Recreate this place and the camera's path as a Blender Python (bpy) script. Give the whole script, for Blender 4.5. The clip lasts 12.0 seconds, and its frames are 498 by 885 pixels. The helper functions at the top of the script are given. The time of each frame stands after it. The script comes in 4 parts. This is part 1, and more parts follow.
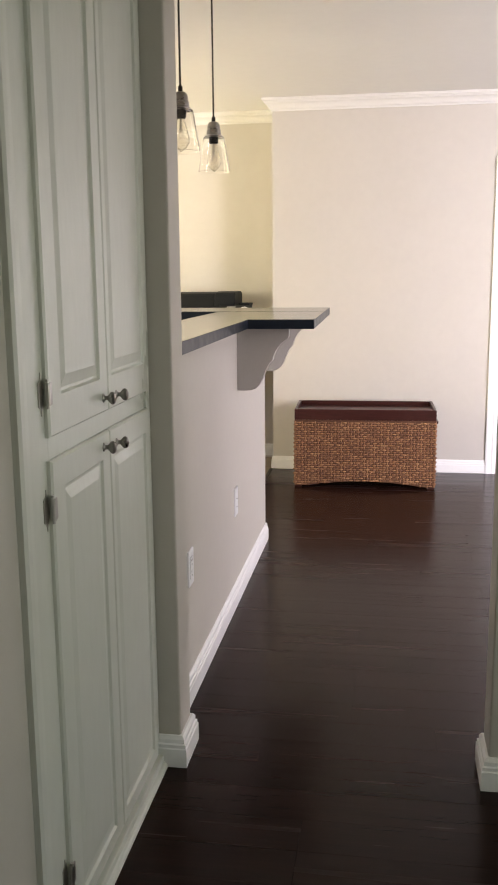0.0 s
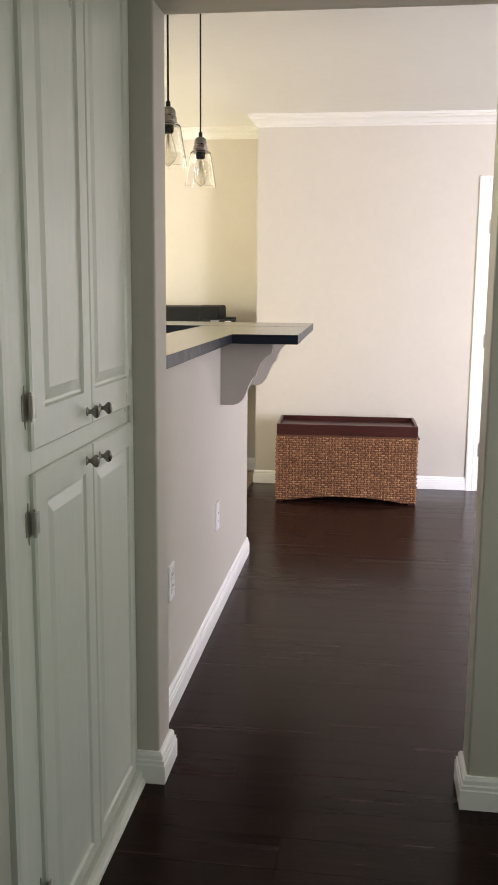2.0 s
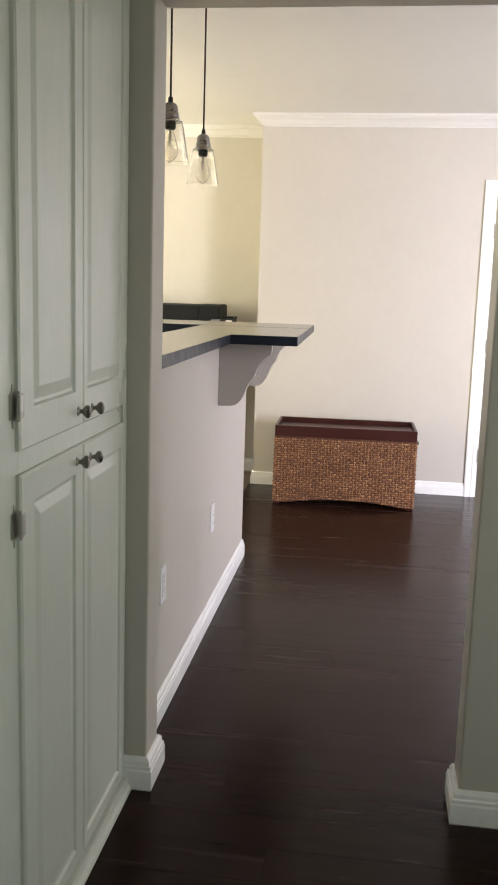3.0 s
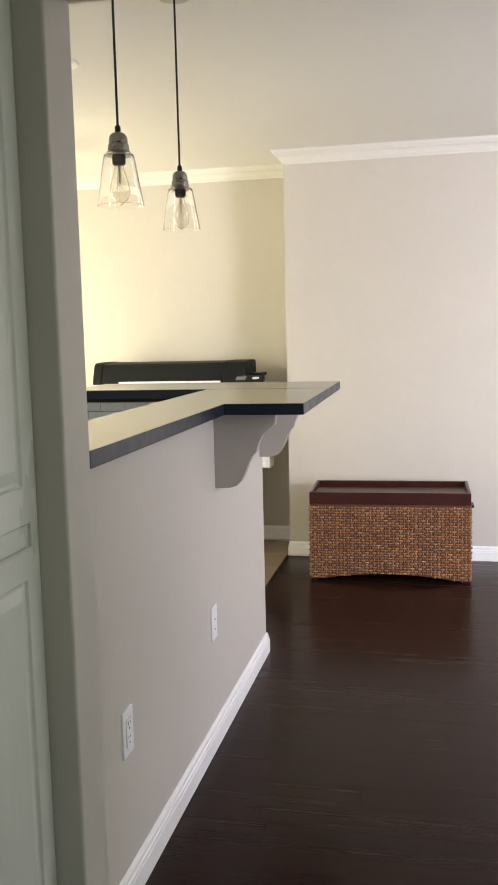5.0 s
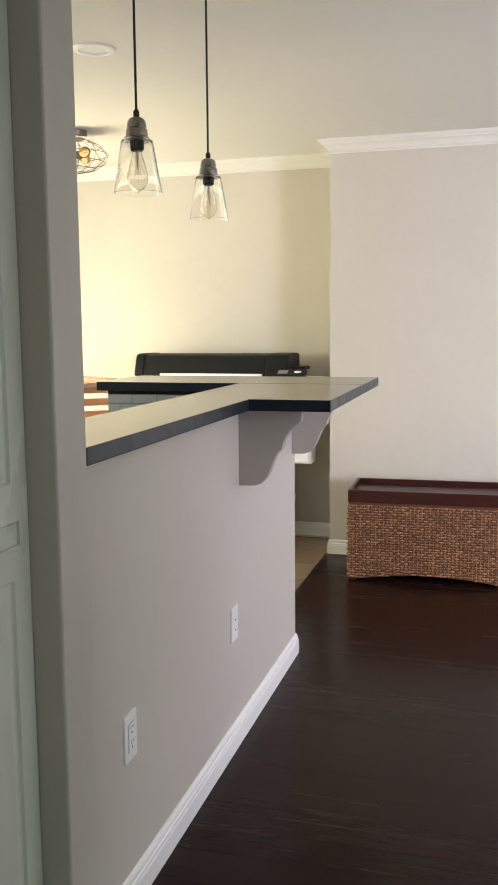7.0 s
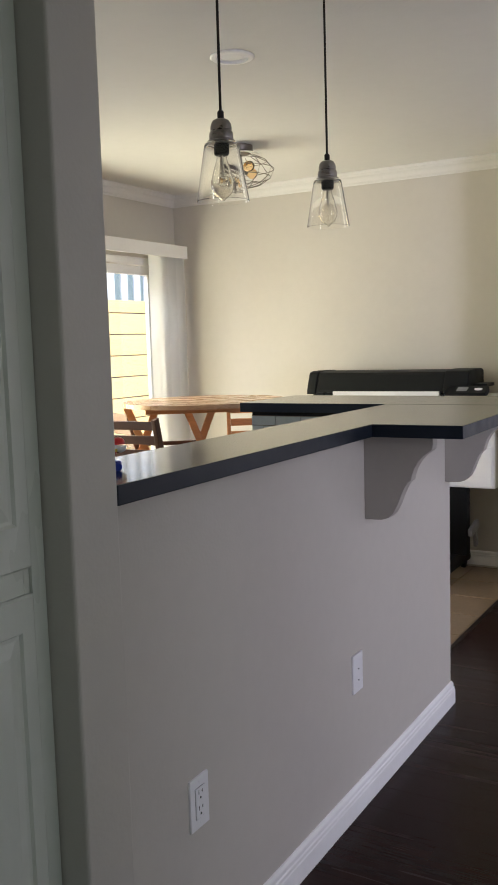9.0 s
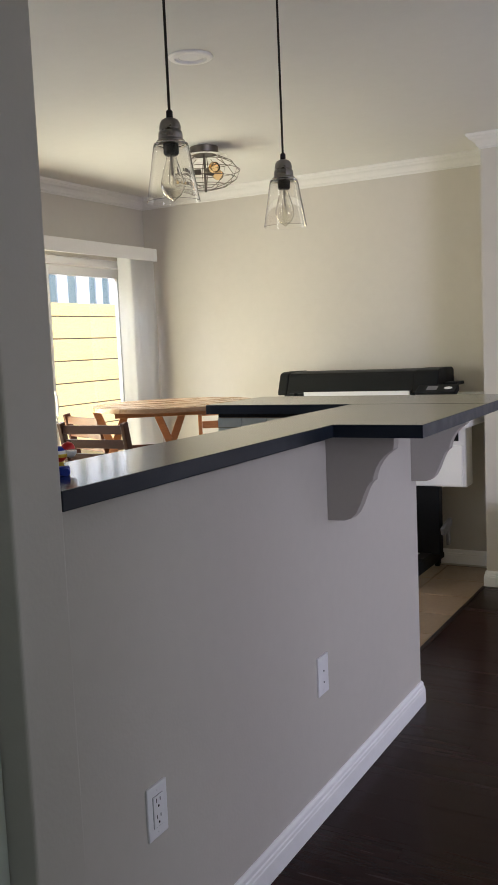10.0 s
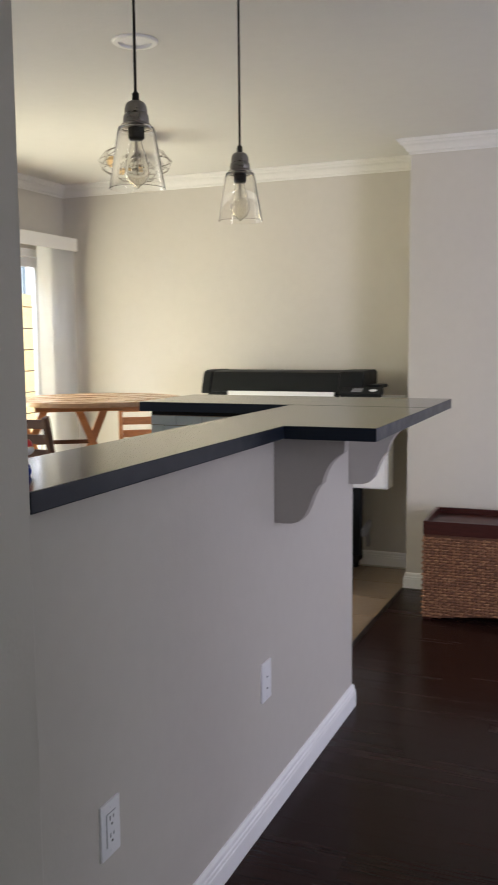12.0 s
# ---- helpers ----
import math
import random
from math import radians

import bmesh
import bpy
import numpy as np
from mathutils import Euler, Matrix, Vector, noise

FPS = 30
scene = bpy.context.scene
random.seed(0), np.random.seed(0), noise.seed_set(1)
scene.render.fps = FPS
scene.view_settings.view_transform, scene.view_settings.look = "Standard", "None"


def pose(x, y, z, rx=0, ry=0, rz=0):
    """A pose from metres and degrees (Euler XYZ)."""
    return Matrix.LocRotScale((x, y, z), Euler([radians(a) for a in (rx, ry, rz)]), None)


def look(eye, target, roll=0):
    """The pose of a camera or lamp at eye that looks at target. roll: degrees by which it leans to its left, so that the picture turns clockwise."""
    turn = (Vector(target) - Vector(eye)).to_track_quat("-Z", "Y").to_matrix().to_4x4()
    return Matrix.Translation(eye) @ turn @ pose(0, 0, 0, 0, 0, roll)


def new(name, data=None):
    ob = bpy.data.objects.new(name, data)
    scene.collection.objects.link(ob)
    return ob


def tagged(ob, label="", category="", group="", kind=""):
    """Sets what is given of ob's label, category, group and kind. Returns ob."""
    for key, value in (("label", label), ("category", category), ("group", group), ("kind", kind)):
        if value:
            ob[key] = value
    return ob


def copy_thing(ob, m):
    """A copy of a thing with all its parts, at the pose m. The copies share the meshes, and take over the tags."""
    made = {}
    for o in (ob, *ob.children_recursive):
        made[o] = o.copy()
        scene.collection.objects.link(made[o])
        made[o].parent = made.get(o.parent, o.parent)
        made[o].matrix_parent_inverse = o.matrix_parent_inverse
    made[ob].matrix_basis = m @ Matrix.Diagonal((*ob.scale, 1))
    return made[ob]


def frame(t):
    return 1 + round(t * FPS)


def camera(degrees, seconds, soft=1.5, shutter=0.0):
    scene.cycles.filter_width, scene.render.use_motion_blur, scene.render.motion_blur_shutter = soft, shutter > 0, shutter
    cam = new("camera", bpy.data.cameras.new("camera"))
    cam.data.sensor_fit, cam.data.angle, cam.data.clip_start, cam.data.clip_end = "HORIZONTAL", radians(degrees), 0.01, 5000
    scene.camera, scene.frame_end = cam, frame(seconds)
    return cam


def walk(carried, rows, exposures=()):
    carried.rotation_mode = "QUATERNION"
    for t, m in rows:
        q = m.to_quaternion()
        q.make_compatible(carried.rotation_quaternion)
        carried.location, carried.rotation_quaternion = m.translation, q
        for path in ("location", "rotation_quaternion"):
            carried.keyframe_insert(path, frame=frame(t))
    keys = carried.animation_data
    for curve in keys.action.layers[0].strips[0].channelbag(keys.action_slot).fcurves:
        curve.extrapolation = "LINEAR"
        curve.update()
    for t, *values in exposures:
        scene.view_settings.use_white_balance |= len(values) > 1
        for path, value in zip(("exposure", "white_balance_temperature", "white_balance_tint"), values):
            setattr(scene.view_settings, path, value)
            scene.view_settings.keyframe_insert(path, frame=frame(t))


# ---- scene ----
cam = camera(31.0, 12.0, 1.6, 0.5)
PATH = [
    (0, (0.614, -2.297, 1.36), (0.308, -0.356, 0.991), -0.5),
    (0.5, (0.605, -2.292, 1.361), (0.272, -0.358, 0.977), 0.1),
    (1, (0.606, -2.293, 1.362), (0.313, -0.347, 1.008), 0.6),
    (1.5, (0.609, -2.296, 1.365), (0.337, -0.345, 1.021), 0.5),
    (2, (0.608, -2.297, 1.365), (0.343, -0.344, 1.025), 0.5),
    (2.5, (0.613, -2.293, 1.36), (0.367, -0.339, 1.012), 0.7),
    (3, (0.615, -2.254, 1.369), (0.35, -0.301, 1.027), 1.8),
    (3.2, (0.615, -2.207, 1.38), (0.363, -0.243, 1.104), 2.0),
    (4.8, (0.745, -1.667, 1.415), (0.337, 0.281, 1.221), 0.1),
    (5, (0.759, -1.62, 1.413), (0.336, 0.32, 1.17), -1.4),
    (5.5, (0.801, -1.552, 1.42), (0.325, 0.374, 1.161), -0.4),
    (6, (0.83, -1.539, 1.417), (0.345, 0.384, 1.163), -1.3),
    (6.5, (0.83, -1.533, 1.414), (0.376, 0.398, 1.16), -1.0),
    (6.7, (0.835, -1.53, 1.417), (0.344, 0.392, 1.161), -0.7),
    (8.3, (0.912, -1.244, 1.408), (0.187, 0.605, 1.177), -2.0),
    (8.5, (0.955, -1.205, 1.412), (0.135, 0.607, 1.198), -1.1),
    (9, (1.043, -1.15, 1.421), (0.038, 0.566, 1.203), -1.7),
    (9.5, (1.068, -1.115, 1.418), (0.051, 0.595, 1.21), -2.7),
    (10, (1.085, -1.101, 1.417), (0.116, 0.635, 1.202), -2.5),
    (10.5, (1.089, -1.093, 1.415), (0.095, 0.629, 1.198), -2.3),
    (11, (1.082, -1.089, 1.417), (0.117, 0.648, 1.189), -1.7),
    (11.5, (1.046, -1.094, 1.416), (0.115, 0.66, 1.18), -1.1),
    (12, (0.928, -1.098, 1.421), (0.16, 0.735, 1.194), -0.5),
]
EXPOSURES = [(0, 1.74, 6600, 16), (1.5, 1.74, 6500, 14), (3.2, 1.72, 6400, 12), (5.0, 1.58, 6350, 11), (6.7, 1.46, 6250, 11), (8.3, 1.20, 6100, 12), (9.3, 0.65, 5780, 15), (11.0, 0.65, 5750, 15), (12.0, 0.79, 5800, 15)]
walk(cam, [(t, look(eye, target, roll)) for t, eye, target, roll in PATH], EXPOSURES)

# ---- light ----
SUN_ELEVATION, SUN_AZIMUTH = radians(50), radians(8)
world = bpy.data.worlds.new("daylight")
scene.world = world
world.use_nodes = True
sky = world.node_tree.nodes.new("ShaderNodeTexSky")
sky.sky_type = "NISHITA"
sky.sun_disc = False
sky.sun_elevation = SUN_ELEVATION
sky.sun_rotation = radians(98)
world.node_tree.nodes["Background"].inputs["Strength"].default_value = 0.14
world.node_tree.links.new(sky.outputs["Color"], world.node_tree.nodes["Background"].inputs["Color"])


def lamp(name, kind, m, energy, color, size=1.0, size_y=1.0):
    data = bpy.data.lights.new(name, kind)
    data.energy, data.color = energy, color
    if kind == "AREA":
        data.shape, data.size, data.size_y = "RECTANGLE", size, size_y
    else:
        data.angle = radians(0.5)
    ob = new(name, data)
    ob.matrix_world = m
    return ob


sun_way = Vector((math.cos(SUN_ELEVATION) * math.cos(SUN_AZIMUTH), -math.cos(SUN_ELEVATION) * math.sin(SUN_AZIMUTH), math.sin(SUN_ELEVATION)))
lamp("sun", "SUN", look(sun_way * 20, (0, 0, 0)), 5.0, (1.0, 0.95, 0.86))
# daylight through the sliding door: its far panel, and the low part of its near panel, where the sunlit patio shines in
lamp("sliding_door_daylight", "AREA", look((-2.775, 2.73, 1.03), (-0.55, 3.98, 0.75)), 29, (1.0, 0.905, 0.55), 0.80, 1.80)
lamp("patio_daylight", "AREA", look((-2.778, 3.61, 0.42), (-1.4, 4.07, 0.75)), 3.5, (1.0, 0.94, 0.66), 0.66, 0.54)
lamp("open_sky_daylight", "AREA", look((-3.06, 3.62, 2.36), (-2.25, 3.75, 0.9)), 22, (0.97, 0.98, 1.0), 1.0, 0.5)
# daylight through the living room's window, the hall's garden window and the kitchen window
lamp("living_window_daylight", "AREA", look((3.6, 0.05, 1.33), (3.75, 4, 0.3)), 84, (0.935, 0.90, 0.975), 1.35, 1.9)
lamp("hall_window_daylight", "AREA", look((2.52, -1.35, 1.15), (0, -0.7, 0.95)), 3.3, (0.92, 1.0, 0.82), 0.55, 1.1)
lamp("kitchen_window_daylight", "AREA", look((-2.76, 0.95, 1.5), (0, 0.95, 1.4)), 4.5, (0.98, 1.0, 1.0), 0.9, 0.9)

# ---- materials ----
def mat(name, color, rough=0.5, metal=0.0, vary=0.08, scale=8.0, bump=0.0, bump_scale=60.0, stretch=(1, 1, 1), gloss_vary=0.05,
        each=0.0, coat=0.0, specular=0.5):
    """A painted, wooden or stone surface: colour varied at two scales, uneven gloss, fine relief."""
    m = bpy.data.materials.new(name)
    m.use_nodes = True
    nt = m.node_tree
    b = nt.nodes["Principled BSDF"]
    b.inputs["Metallic"].default_value = metal
    b.inputs["Coat Weight"].default_value = coat
    b.inputs["Coat Roughness"].default_value = 0.12
    b.inputs["Specular IOR Level"].default_value = specular
    geo = nt.nodes.new("ShaderNodeTexCoord")
    mp = nt.nodes.new("ShaderNodeMapping")
    mp.inputs["Scale"].default_value = stretch
    nt.links.new(geo.outputs["Object"], mp.inputs["Vector"])
    big, fine = nt.nodes.new("ShaderNodeTexNoise"), nt.nodes.new("ShaderNodeTexNoise")
    big.inputs["Scale"].default_value, fine.inputs["Scale"].default_value = scale, scale * 9
    big.inputs["Detail"].default_value = fine.inputs["Detail"].default_value = 4
    for n in (big, fine):
        nt.links.new(mp.outputs["Vector"], n.inputs["Vector"])
    add = nt.nodes.new("ShaderNodeMath")
    add.operation = "ADD"
    nt.links.new(big.outputs["Fac"], add.inputs[0])
    nt.links.new(fine.outputs["Fac"], add.inputs[1])
    value = add.outputs[0]
    span = (0.6, 1.4)
    if each:
        info = nt.nodes.new("ShaderNodeObjectInfo")
        mul = nt.nodes.new("ShaderNodeMath")
        mul.operation = "MULTIPLY_ADD"
        mul.inputs[1].default_value, mul.inputs[2].default_value = each, -each / 2
        nt.links.new(info.outputs["Random"], mul.inputs[0])
        plus = nt.nodes.new("ShaderNodeMath")
        plus.operation = "ADD"
        nt.links.new(value, plus.inputs[0])
        nt.links.new(mul.outputs[0], plus.inputs[1])
        value = plus.outputs[0]
        shift = nt.nodes.new("ShaderNodeVectorMath")
        shift.operation = "SCALE"
        shift.inputs[0].default_value = (17.0, 31.0, 7.0)
        nt.links.new(info.outputs["Random"], shift.inputs["Scale"])
        nt.links.new(shift.outputs["Vector"], mp.inputs["Location"])
    ramp = nt.nodes.new("ShaderNodeMapRange")
    ramp.inputs["From Min"].default_value, ramp.inputs["From Max"].default_value = span
    ramp.inputs["To Min"].default_value, ramp.inputs["To Max"].default_value = 1 - vary, 1 + vary
    nt.links.new(value, ramp.inputs["Value"])
    mix = nt.nodes.new("ShaderNodeVectorMath")
    mix.operation = "SCALE"
    mix.inputs[0].default_value = color
    nt.links.new(ramp.outputs["Result"], mix.inputs["Scale"])
    nt.links.new(mix.outputs["Vector"], b.inputs["Base Color"])
    r = nt.nodes.new("ShaderNodeMapRange")
    r.inputs["From Min"].default_value, r.inputs["From Max"].default_value = 0.3, 0.7
    r.inputs["To Min"].default_value, r.inputs["To Max"].default_value = max(0.02, rough - gloss_vary), min(1, rough + gloss_vary)
    nt.links.new(big.outputs["Fac"], r.inputs["Value"])
    nt.links.new(r.outputs["Result"], b.inputs["Roughness"])
    if bump:
        n = nt.nodes.new("ShaderNodeTexNoise")
        n.inputs["Scale"].default_value, n.inputs["Detail"].default_value = bump_scale, 3
        nt.links.new(mp.outputs["Vector"], n.inputs["Vector"])
        bp = nt.nodes.new("ShaderNodeBump")
        bp.inputs["Strength"].default_value, bp.inputs["Distance"].default_value = bump, 0.004
        nt.links.new(n.outputs["Fac"], bp.inputs["Height"])
        nt.links.new(bp.outputs["Normal"], b.inputs["Normal"])
    return m


def glass(name, color=(1, 1, 1), rough=0.0, ior=1.45):
    m = bpy.data.materials.new(name)
    m.use_nodes = True
    b = m.node_tree.nodes["Principled BSDF"]
    b.inputs["Base Color"].default_value = (*color, 1)
    b.inputs["Transmission Weight"].default_value = 1
    b.inputs["Roughness"].default_value = rough
    b.inputs["IOR"].default_value = ior
    return m


WALL = mat("greige_wall_paint", (0.555, 0.525, 0.473), 0.55, vary=0.025, scale=2.5, bump=0.10, bump_scale=110)
CEIL = mat("ceiling_paint", (0.71, 0.705, 0.69), 0.75, vary=0.02, scale=2.0, bump=0.18, bump_scale=70)
TRIM = mat("white_trim_paint", (0.90, 0.90, 0.89), 0.32, vary=0.03, scale=5, bump=0.08, bump_scale=60)
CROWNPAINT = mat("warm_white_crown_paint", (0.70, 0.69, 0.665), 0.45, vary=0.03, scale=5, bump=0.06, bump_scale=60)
CABINET = mat("off_white_cabinet_paint", (0.68, 0.70, 0.635), 0.32, vary=0.04, scale=4, bump=0.12, bump_scale=50, stretch=(1, 1, 0.3))
# wall paint for the corbels, with their shade put into the colour
CORBEL = mat("wall_paint_shade_darkened", (0.40, 0.375, 0.335), 0.5, vary=0.03, scale=6, bump=0.1, bump_scale=90)
FLOORWOOD = mat("dark_stained_plank", (0.0200, 0.0083, 0.0062), 0.24, vary=0.26, scale=3.4, bump=0.003, bump_scale=26, stretch=(0.25, 6, 1), gloss_vary=0.05, each=0.4, specular=0.112)
STRIP = mat("near_black_wood_strip", (0.012, 0.0065, 0.005), 0.35, vary=0.2, scale=6, specular=0.2)
GAP = mat("dark_underlay", (0.006, 0.004, 0.003), 0.9)
TILE = mat("beige_floor_tile", (0.27, 0.20, 0.135), 0.38, vary=0.14, scale=5, bump=0.1, bump_scale=30, each=0.25)
GROUT = mat("grey_grout", (0.22, 0.175, 0.125), 0.9, vary=0.1, scale=20, bump=0.3, bump_scale=200)
COUNTER = mat("black_polished_counter", (0.014, 0.017, 0.022), 0.13, specular=0.95, vary=0.15, scale=25, gloss_vary=0.0)
EDGEBAND = mat("dark_edge_band", (0.011, 0.016, 0.025), 0.38, specular=0.24, vary=0.1, scale=20)
GLASSTILE = mat("grey_green_wall_tile", (0.38, 0.43, 0.42), 0.15, vary=0.06, scale=6, each=0.15)
MAHOGANY = mat("dark_mahogany", (0.046, 0.0135, 0.0105), 0.33, vary=0.3, scale=4, stretch=(0.5, 4, 4), bump=0.05, bump_scale=40, specular=0.3)
NICKEL = mat("brushed_nickel", (0.47, 0.45, 0.42), 0.38, 1.0, vary=0.05, scale=30, bump=0.05, bump_scale=200)
CAPMETAL = mat("dull_nickel_cap", (0.30, 0.285, 0.265), 0.30, 1.0, vary=0.08, scale=30, bump=0.04, bump_scale=200)
BRONZE = mat("dark_bronze_metal", (0.17, 0.15, 0.135), 0.45, 1.0, vary=0.15, scale=20)
BLACKP = mat("black_plastic", (0.010, 0.011, 0.012), 0.5, specular=0.17, vary=0.1, scale=12, bump=0.05, bump_scale=300)
WHITEP = mat("white_plastic", (0.85, 0.85, 0.86), 0.35, vary=0.02, scale=8)
GREYP = mat("grey_plastic", (0.25, 0.25, 0.26), 0.45, vary=0.05, scale=12)
CORD = mat("black_cloth_cord", (0.012, 0.010, 0.009), 0.8, vary=0.3, scale=80)
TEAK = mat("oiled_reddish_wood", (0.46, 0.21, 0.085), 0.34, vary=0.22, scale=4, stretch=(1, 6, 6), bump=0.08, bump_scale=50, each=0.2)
# the same wood, its colour darkened for parts standing in shade
TEAKSHADE = mat("oiled_wood_shade_darkened", (0.085, 0.031, 0.015), 0.42, vary=0.22, scale=4, stretch=(1, 6, 6), bump=0.08, bump_scale=50, each=0.2)
FENCEWOOD = mat("new_pine_fence_board", (0.76, 0.56, 0.235), 0.7, vary=0.12, scale=2.0, stretch=(4, 0.4, 4), bump=0.15, bump_scale=40, each=0.2)
SIDINGW = mat("white_siding", (0.78, 0.80, 0.82), 0.6, vary=0.03, scale=3)
SIDINGB = mat("blue_grey_siding", (0.15, 0.20, 0.205), 0.6, vary=0.05, scale=3)
CONCRETE = mat("patio_concrete", (0.50, 0.48, 0.44), 0.85, vary=0.12, scale=3, bump=0.3, bump_scale=80)
TABLETOP = mat("worn_tan_tabletop", (0.50, 0.31, 0.17), 0.28, vary=0.25, scale=4, stretch=(1, 6, 6), bump=0.06, bump_scale=50, each=0.2)
VINYL = mat("white_vinyl_frame", (0.80, 0.80, 0.79), 0.35, vary=0.02, scale=5)
ROOFING = mat("roof_underlay", (0.3, 0.3, 0.3), 0.9, vary=0.1, scale=3)
VANE = bpy.data.materials.new("translucent_white_vane")
VANE.use_nodes = True
_nt = VANE.node_tree
_tr, _mix = _nt.nodes.new("ShaderNodeBsdfTranslucent"), _nt.nodes.new("ShaderNodeMixShader")
_tr.inputs["Color"].default_value = (0.92, 0.92, 0.88, 1)
_nt.nodes["Principled BSDF"].inputs["Base Color"].default_value = (0.86, 0.86, 0.85, 1)
_nt.nodes["Principled BSDF"].inputs["Roughness"].default_value = 0.5
_mix.inputs["Fac"].default_value = 0.5
_nt.links.new(_nt.nodes["Principled BSDF"].outputs["BSDF"], _mix.inputs[1])
_nt.links.new(_tr.outputs["BSDF"], _mix.inputs[2])
_nt.links.new(_mix.outputs["Shader"], _nt.nodes["Material Output"].inputs["Surface"])
PANE = glass("clear_window_glass")
CLEAR = glass("clear_lamp_glass", (0.99, 0.98, 0.95))
AMBER = glass("amber_bulb_glass", (1.0, 0.74, 0.42), 0.08, 1.15)


# ---- mesh helpers ----
def bm_box(x0, x1, y0, y1, z0, z1, bm=None, bevel=0.0):
    bm = bm or bmesh.new()
    made = bmesh.ops.create_cube(bm, size=1.0)["verts"]
    for v in made:
        v.co = Vector(((x0 + x1) / 2 + v.co.x * (x1 - x0), (y0 + y1) / 2 + v.co.y * (y1 - y0), (z0 + z1) / 2 + v.co.z * (z1 - z0)))
    if bevel:
        edges = {e for v in made for e in v.link_edges}
        bmesh.ops.bevel(bm, geom=list(edges), offset=bevel, segments=2, profile=0.6, affect="EDGES", clamp_overlap=True)
    return bm


def bm_boxes(boxes, bevel=0.0):
    bm = bmesh.new()
    for b in boxes:
        if bevel:
            one = bm_box(*b, bevel=bevel)
            me = bpy.data.meshes.new("tmp")
            one.to_mesh(me)
            one.free()
            bm.from_mesh(me)
            bpy.data.meshes.remove(me)
        else:
            bm_box(*b, bm=bm)
    return bm


def bm_prism(outline, y0, y1, axis="y", bevel=0.0):
    """A flat outline of (a, b) pairs, given thickness along one axis."""
    def place(a, b, c):
        return {"y": (a, c, b), "x": (c, a, b), "z": (a, b, c)}[axis]
    bm = bmesh.new()
    low = [bm.verts.new(place(a, b, y0)) for a, b in outline]
    high = [bm.verts.new(place(a, b, y1)) for a, b in outline]
    bm.faces.new(low)
    bm.faces.new(high[::-1])
    for i in range(len(low)):
        j = (i + 1) % len(low)
        bm.faces.new((low[i], high[i], high[j], low[j]))
    bmesh.ops.recalc_face_normals(bm, faces=bm.faces)
    if bevel:
        bmesh.ops.bevel(bm, geom=list(bm.edges), offset=bevel, segments=2, profile=0.6, affect="EDGES", clamp_overlap=True)
    return bm


def bm_lathe(profile, segments=32, centre=(0, 0, 0), closed=False):
    """A profile of (radius, height) pairs turned about z."""
    bm = bmesh.new()
    rings = []
    for r, h in profile:
        rings.append([bm.verts.new((centre[0] + r * math.cos(2 * math.pi * i / segments), centre[1] + r * math.sin(2 * math.pi * i / segments),
                                    centre[2] + h)) for i in range(segments)])
    pairs = list(zip(rings, rings[1:])) + ([(rings[-1], rings[0])] if closed else [])
    for a, b in pairs:
        for i in range(segments):
            j = (i + 1) % segments
            bm.faces.new((a[i], a[j], b[j], b[i]))
    if not closed:
        for ring in (rings[0], rings[-1]):
            bm.faces.new(ring)
    bmesh.ops.recalc_face_normals(bm, faces=bm.faces)
    return bm


def bm_tube(points, radius, segments=8, bm=None, ring=False):
    """A round bar along points."""
    bm = bm or bmesh.new()
    pts = [Vector(p) for p in points]
    rings = []
    n = len(pts)
    for i, p in enumerate(pts):
        a = pts[(i - 1) % n] if (ring or i) else p
        b = pts[(i + 1) % n] if (ring or i < n - 1) else p
        way = (b - a).normalized()
        side = way.orthogonal().normalized() if abs(way.z) > 0.99 else way.cross(Vector((0, 0, 1))).normalized()
        up = side.cross(way)
        rings.append([bm.verts.new(p + radius * (math.cos(k * 2 * math.pi / segments) * side + math.sin(k * 2 * math.pi / segments) * up))
                      for k in range(segments)])
    for i in range(n if ring else n - 1):
        a, b = rings[i], rings[(i + 1) % n]
        for k in range(segments):
            j = (k + 1) % segments
            bm.faces.new((a[k], a[j], b[j], b[k]))
    if not ring:
        bm.faces.new(rings[0])
        bm.faces.new(rings[-1])
    bmesh.ops.recalc_face_normals(bm, faces=bm.faces)
    return bm


def bm_bar(a, b, w, d, up=(0, 0, 1), bevel=0.003):
    """A rectangular bar from a to b, w wide across and d deep along up."""
    a, b = Vector(a), Vector(b)
    length = (b - a).length
    bm = bm_box(-w / 2, w / 2, -d / 2, d / 2, 0, length, bevel=bevel)
    z = (b - a).normalized()
    y = (Vector(up) - Vector(up).dot(z) * z).normalized()
    x = y.cross(z)
    m = Matrix((x, y, z)).transposed().to_4x4()
    bmesh.ops.transform(bm, matrix=Matrix.Translation(a) @ m, verts=bm.verts)
    return bm


def bm_join(*many):
    bm = bmesh.new()
    for one in many:
        me = bpy.data.meshes.new("tmp")
        one.to_mesh(me)
        one.free()
        bm.from_mesh(me)
        bpy.data.meshes.remove(me)
    return bm


def moved(bm, m):
    bmesh.ops.transform(bm, matrix=m, verts=bm.verts)
    return bm


def part(name, bm, material, parent=None, label="", smooth=False):
    me = bpy.data.meshes.new(name)
    bm.to_mesh(me)
    bm.free()
    me.materials.append(material)
    if smooth:
        me.shade_smooth()
        me.set_sharp_from_angle(angle=radians(35))
    ob = new(name, me)
    ob.parent = parent
    if label:
        tagged(ob, label=label)
    return ob


def thing(name, at, label, category, group="", kind="", turn=0.0):
    ob = new(name)
    ob.matrix_world = pose(*at, 0, 0, turn)
    return tagged(ob, label, category, group, kind)


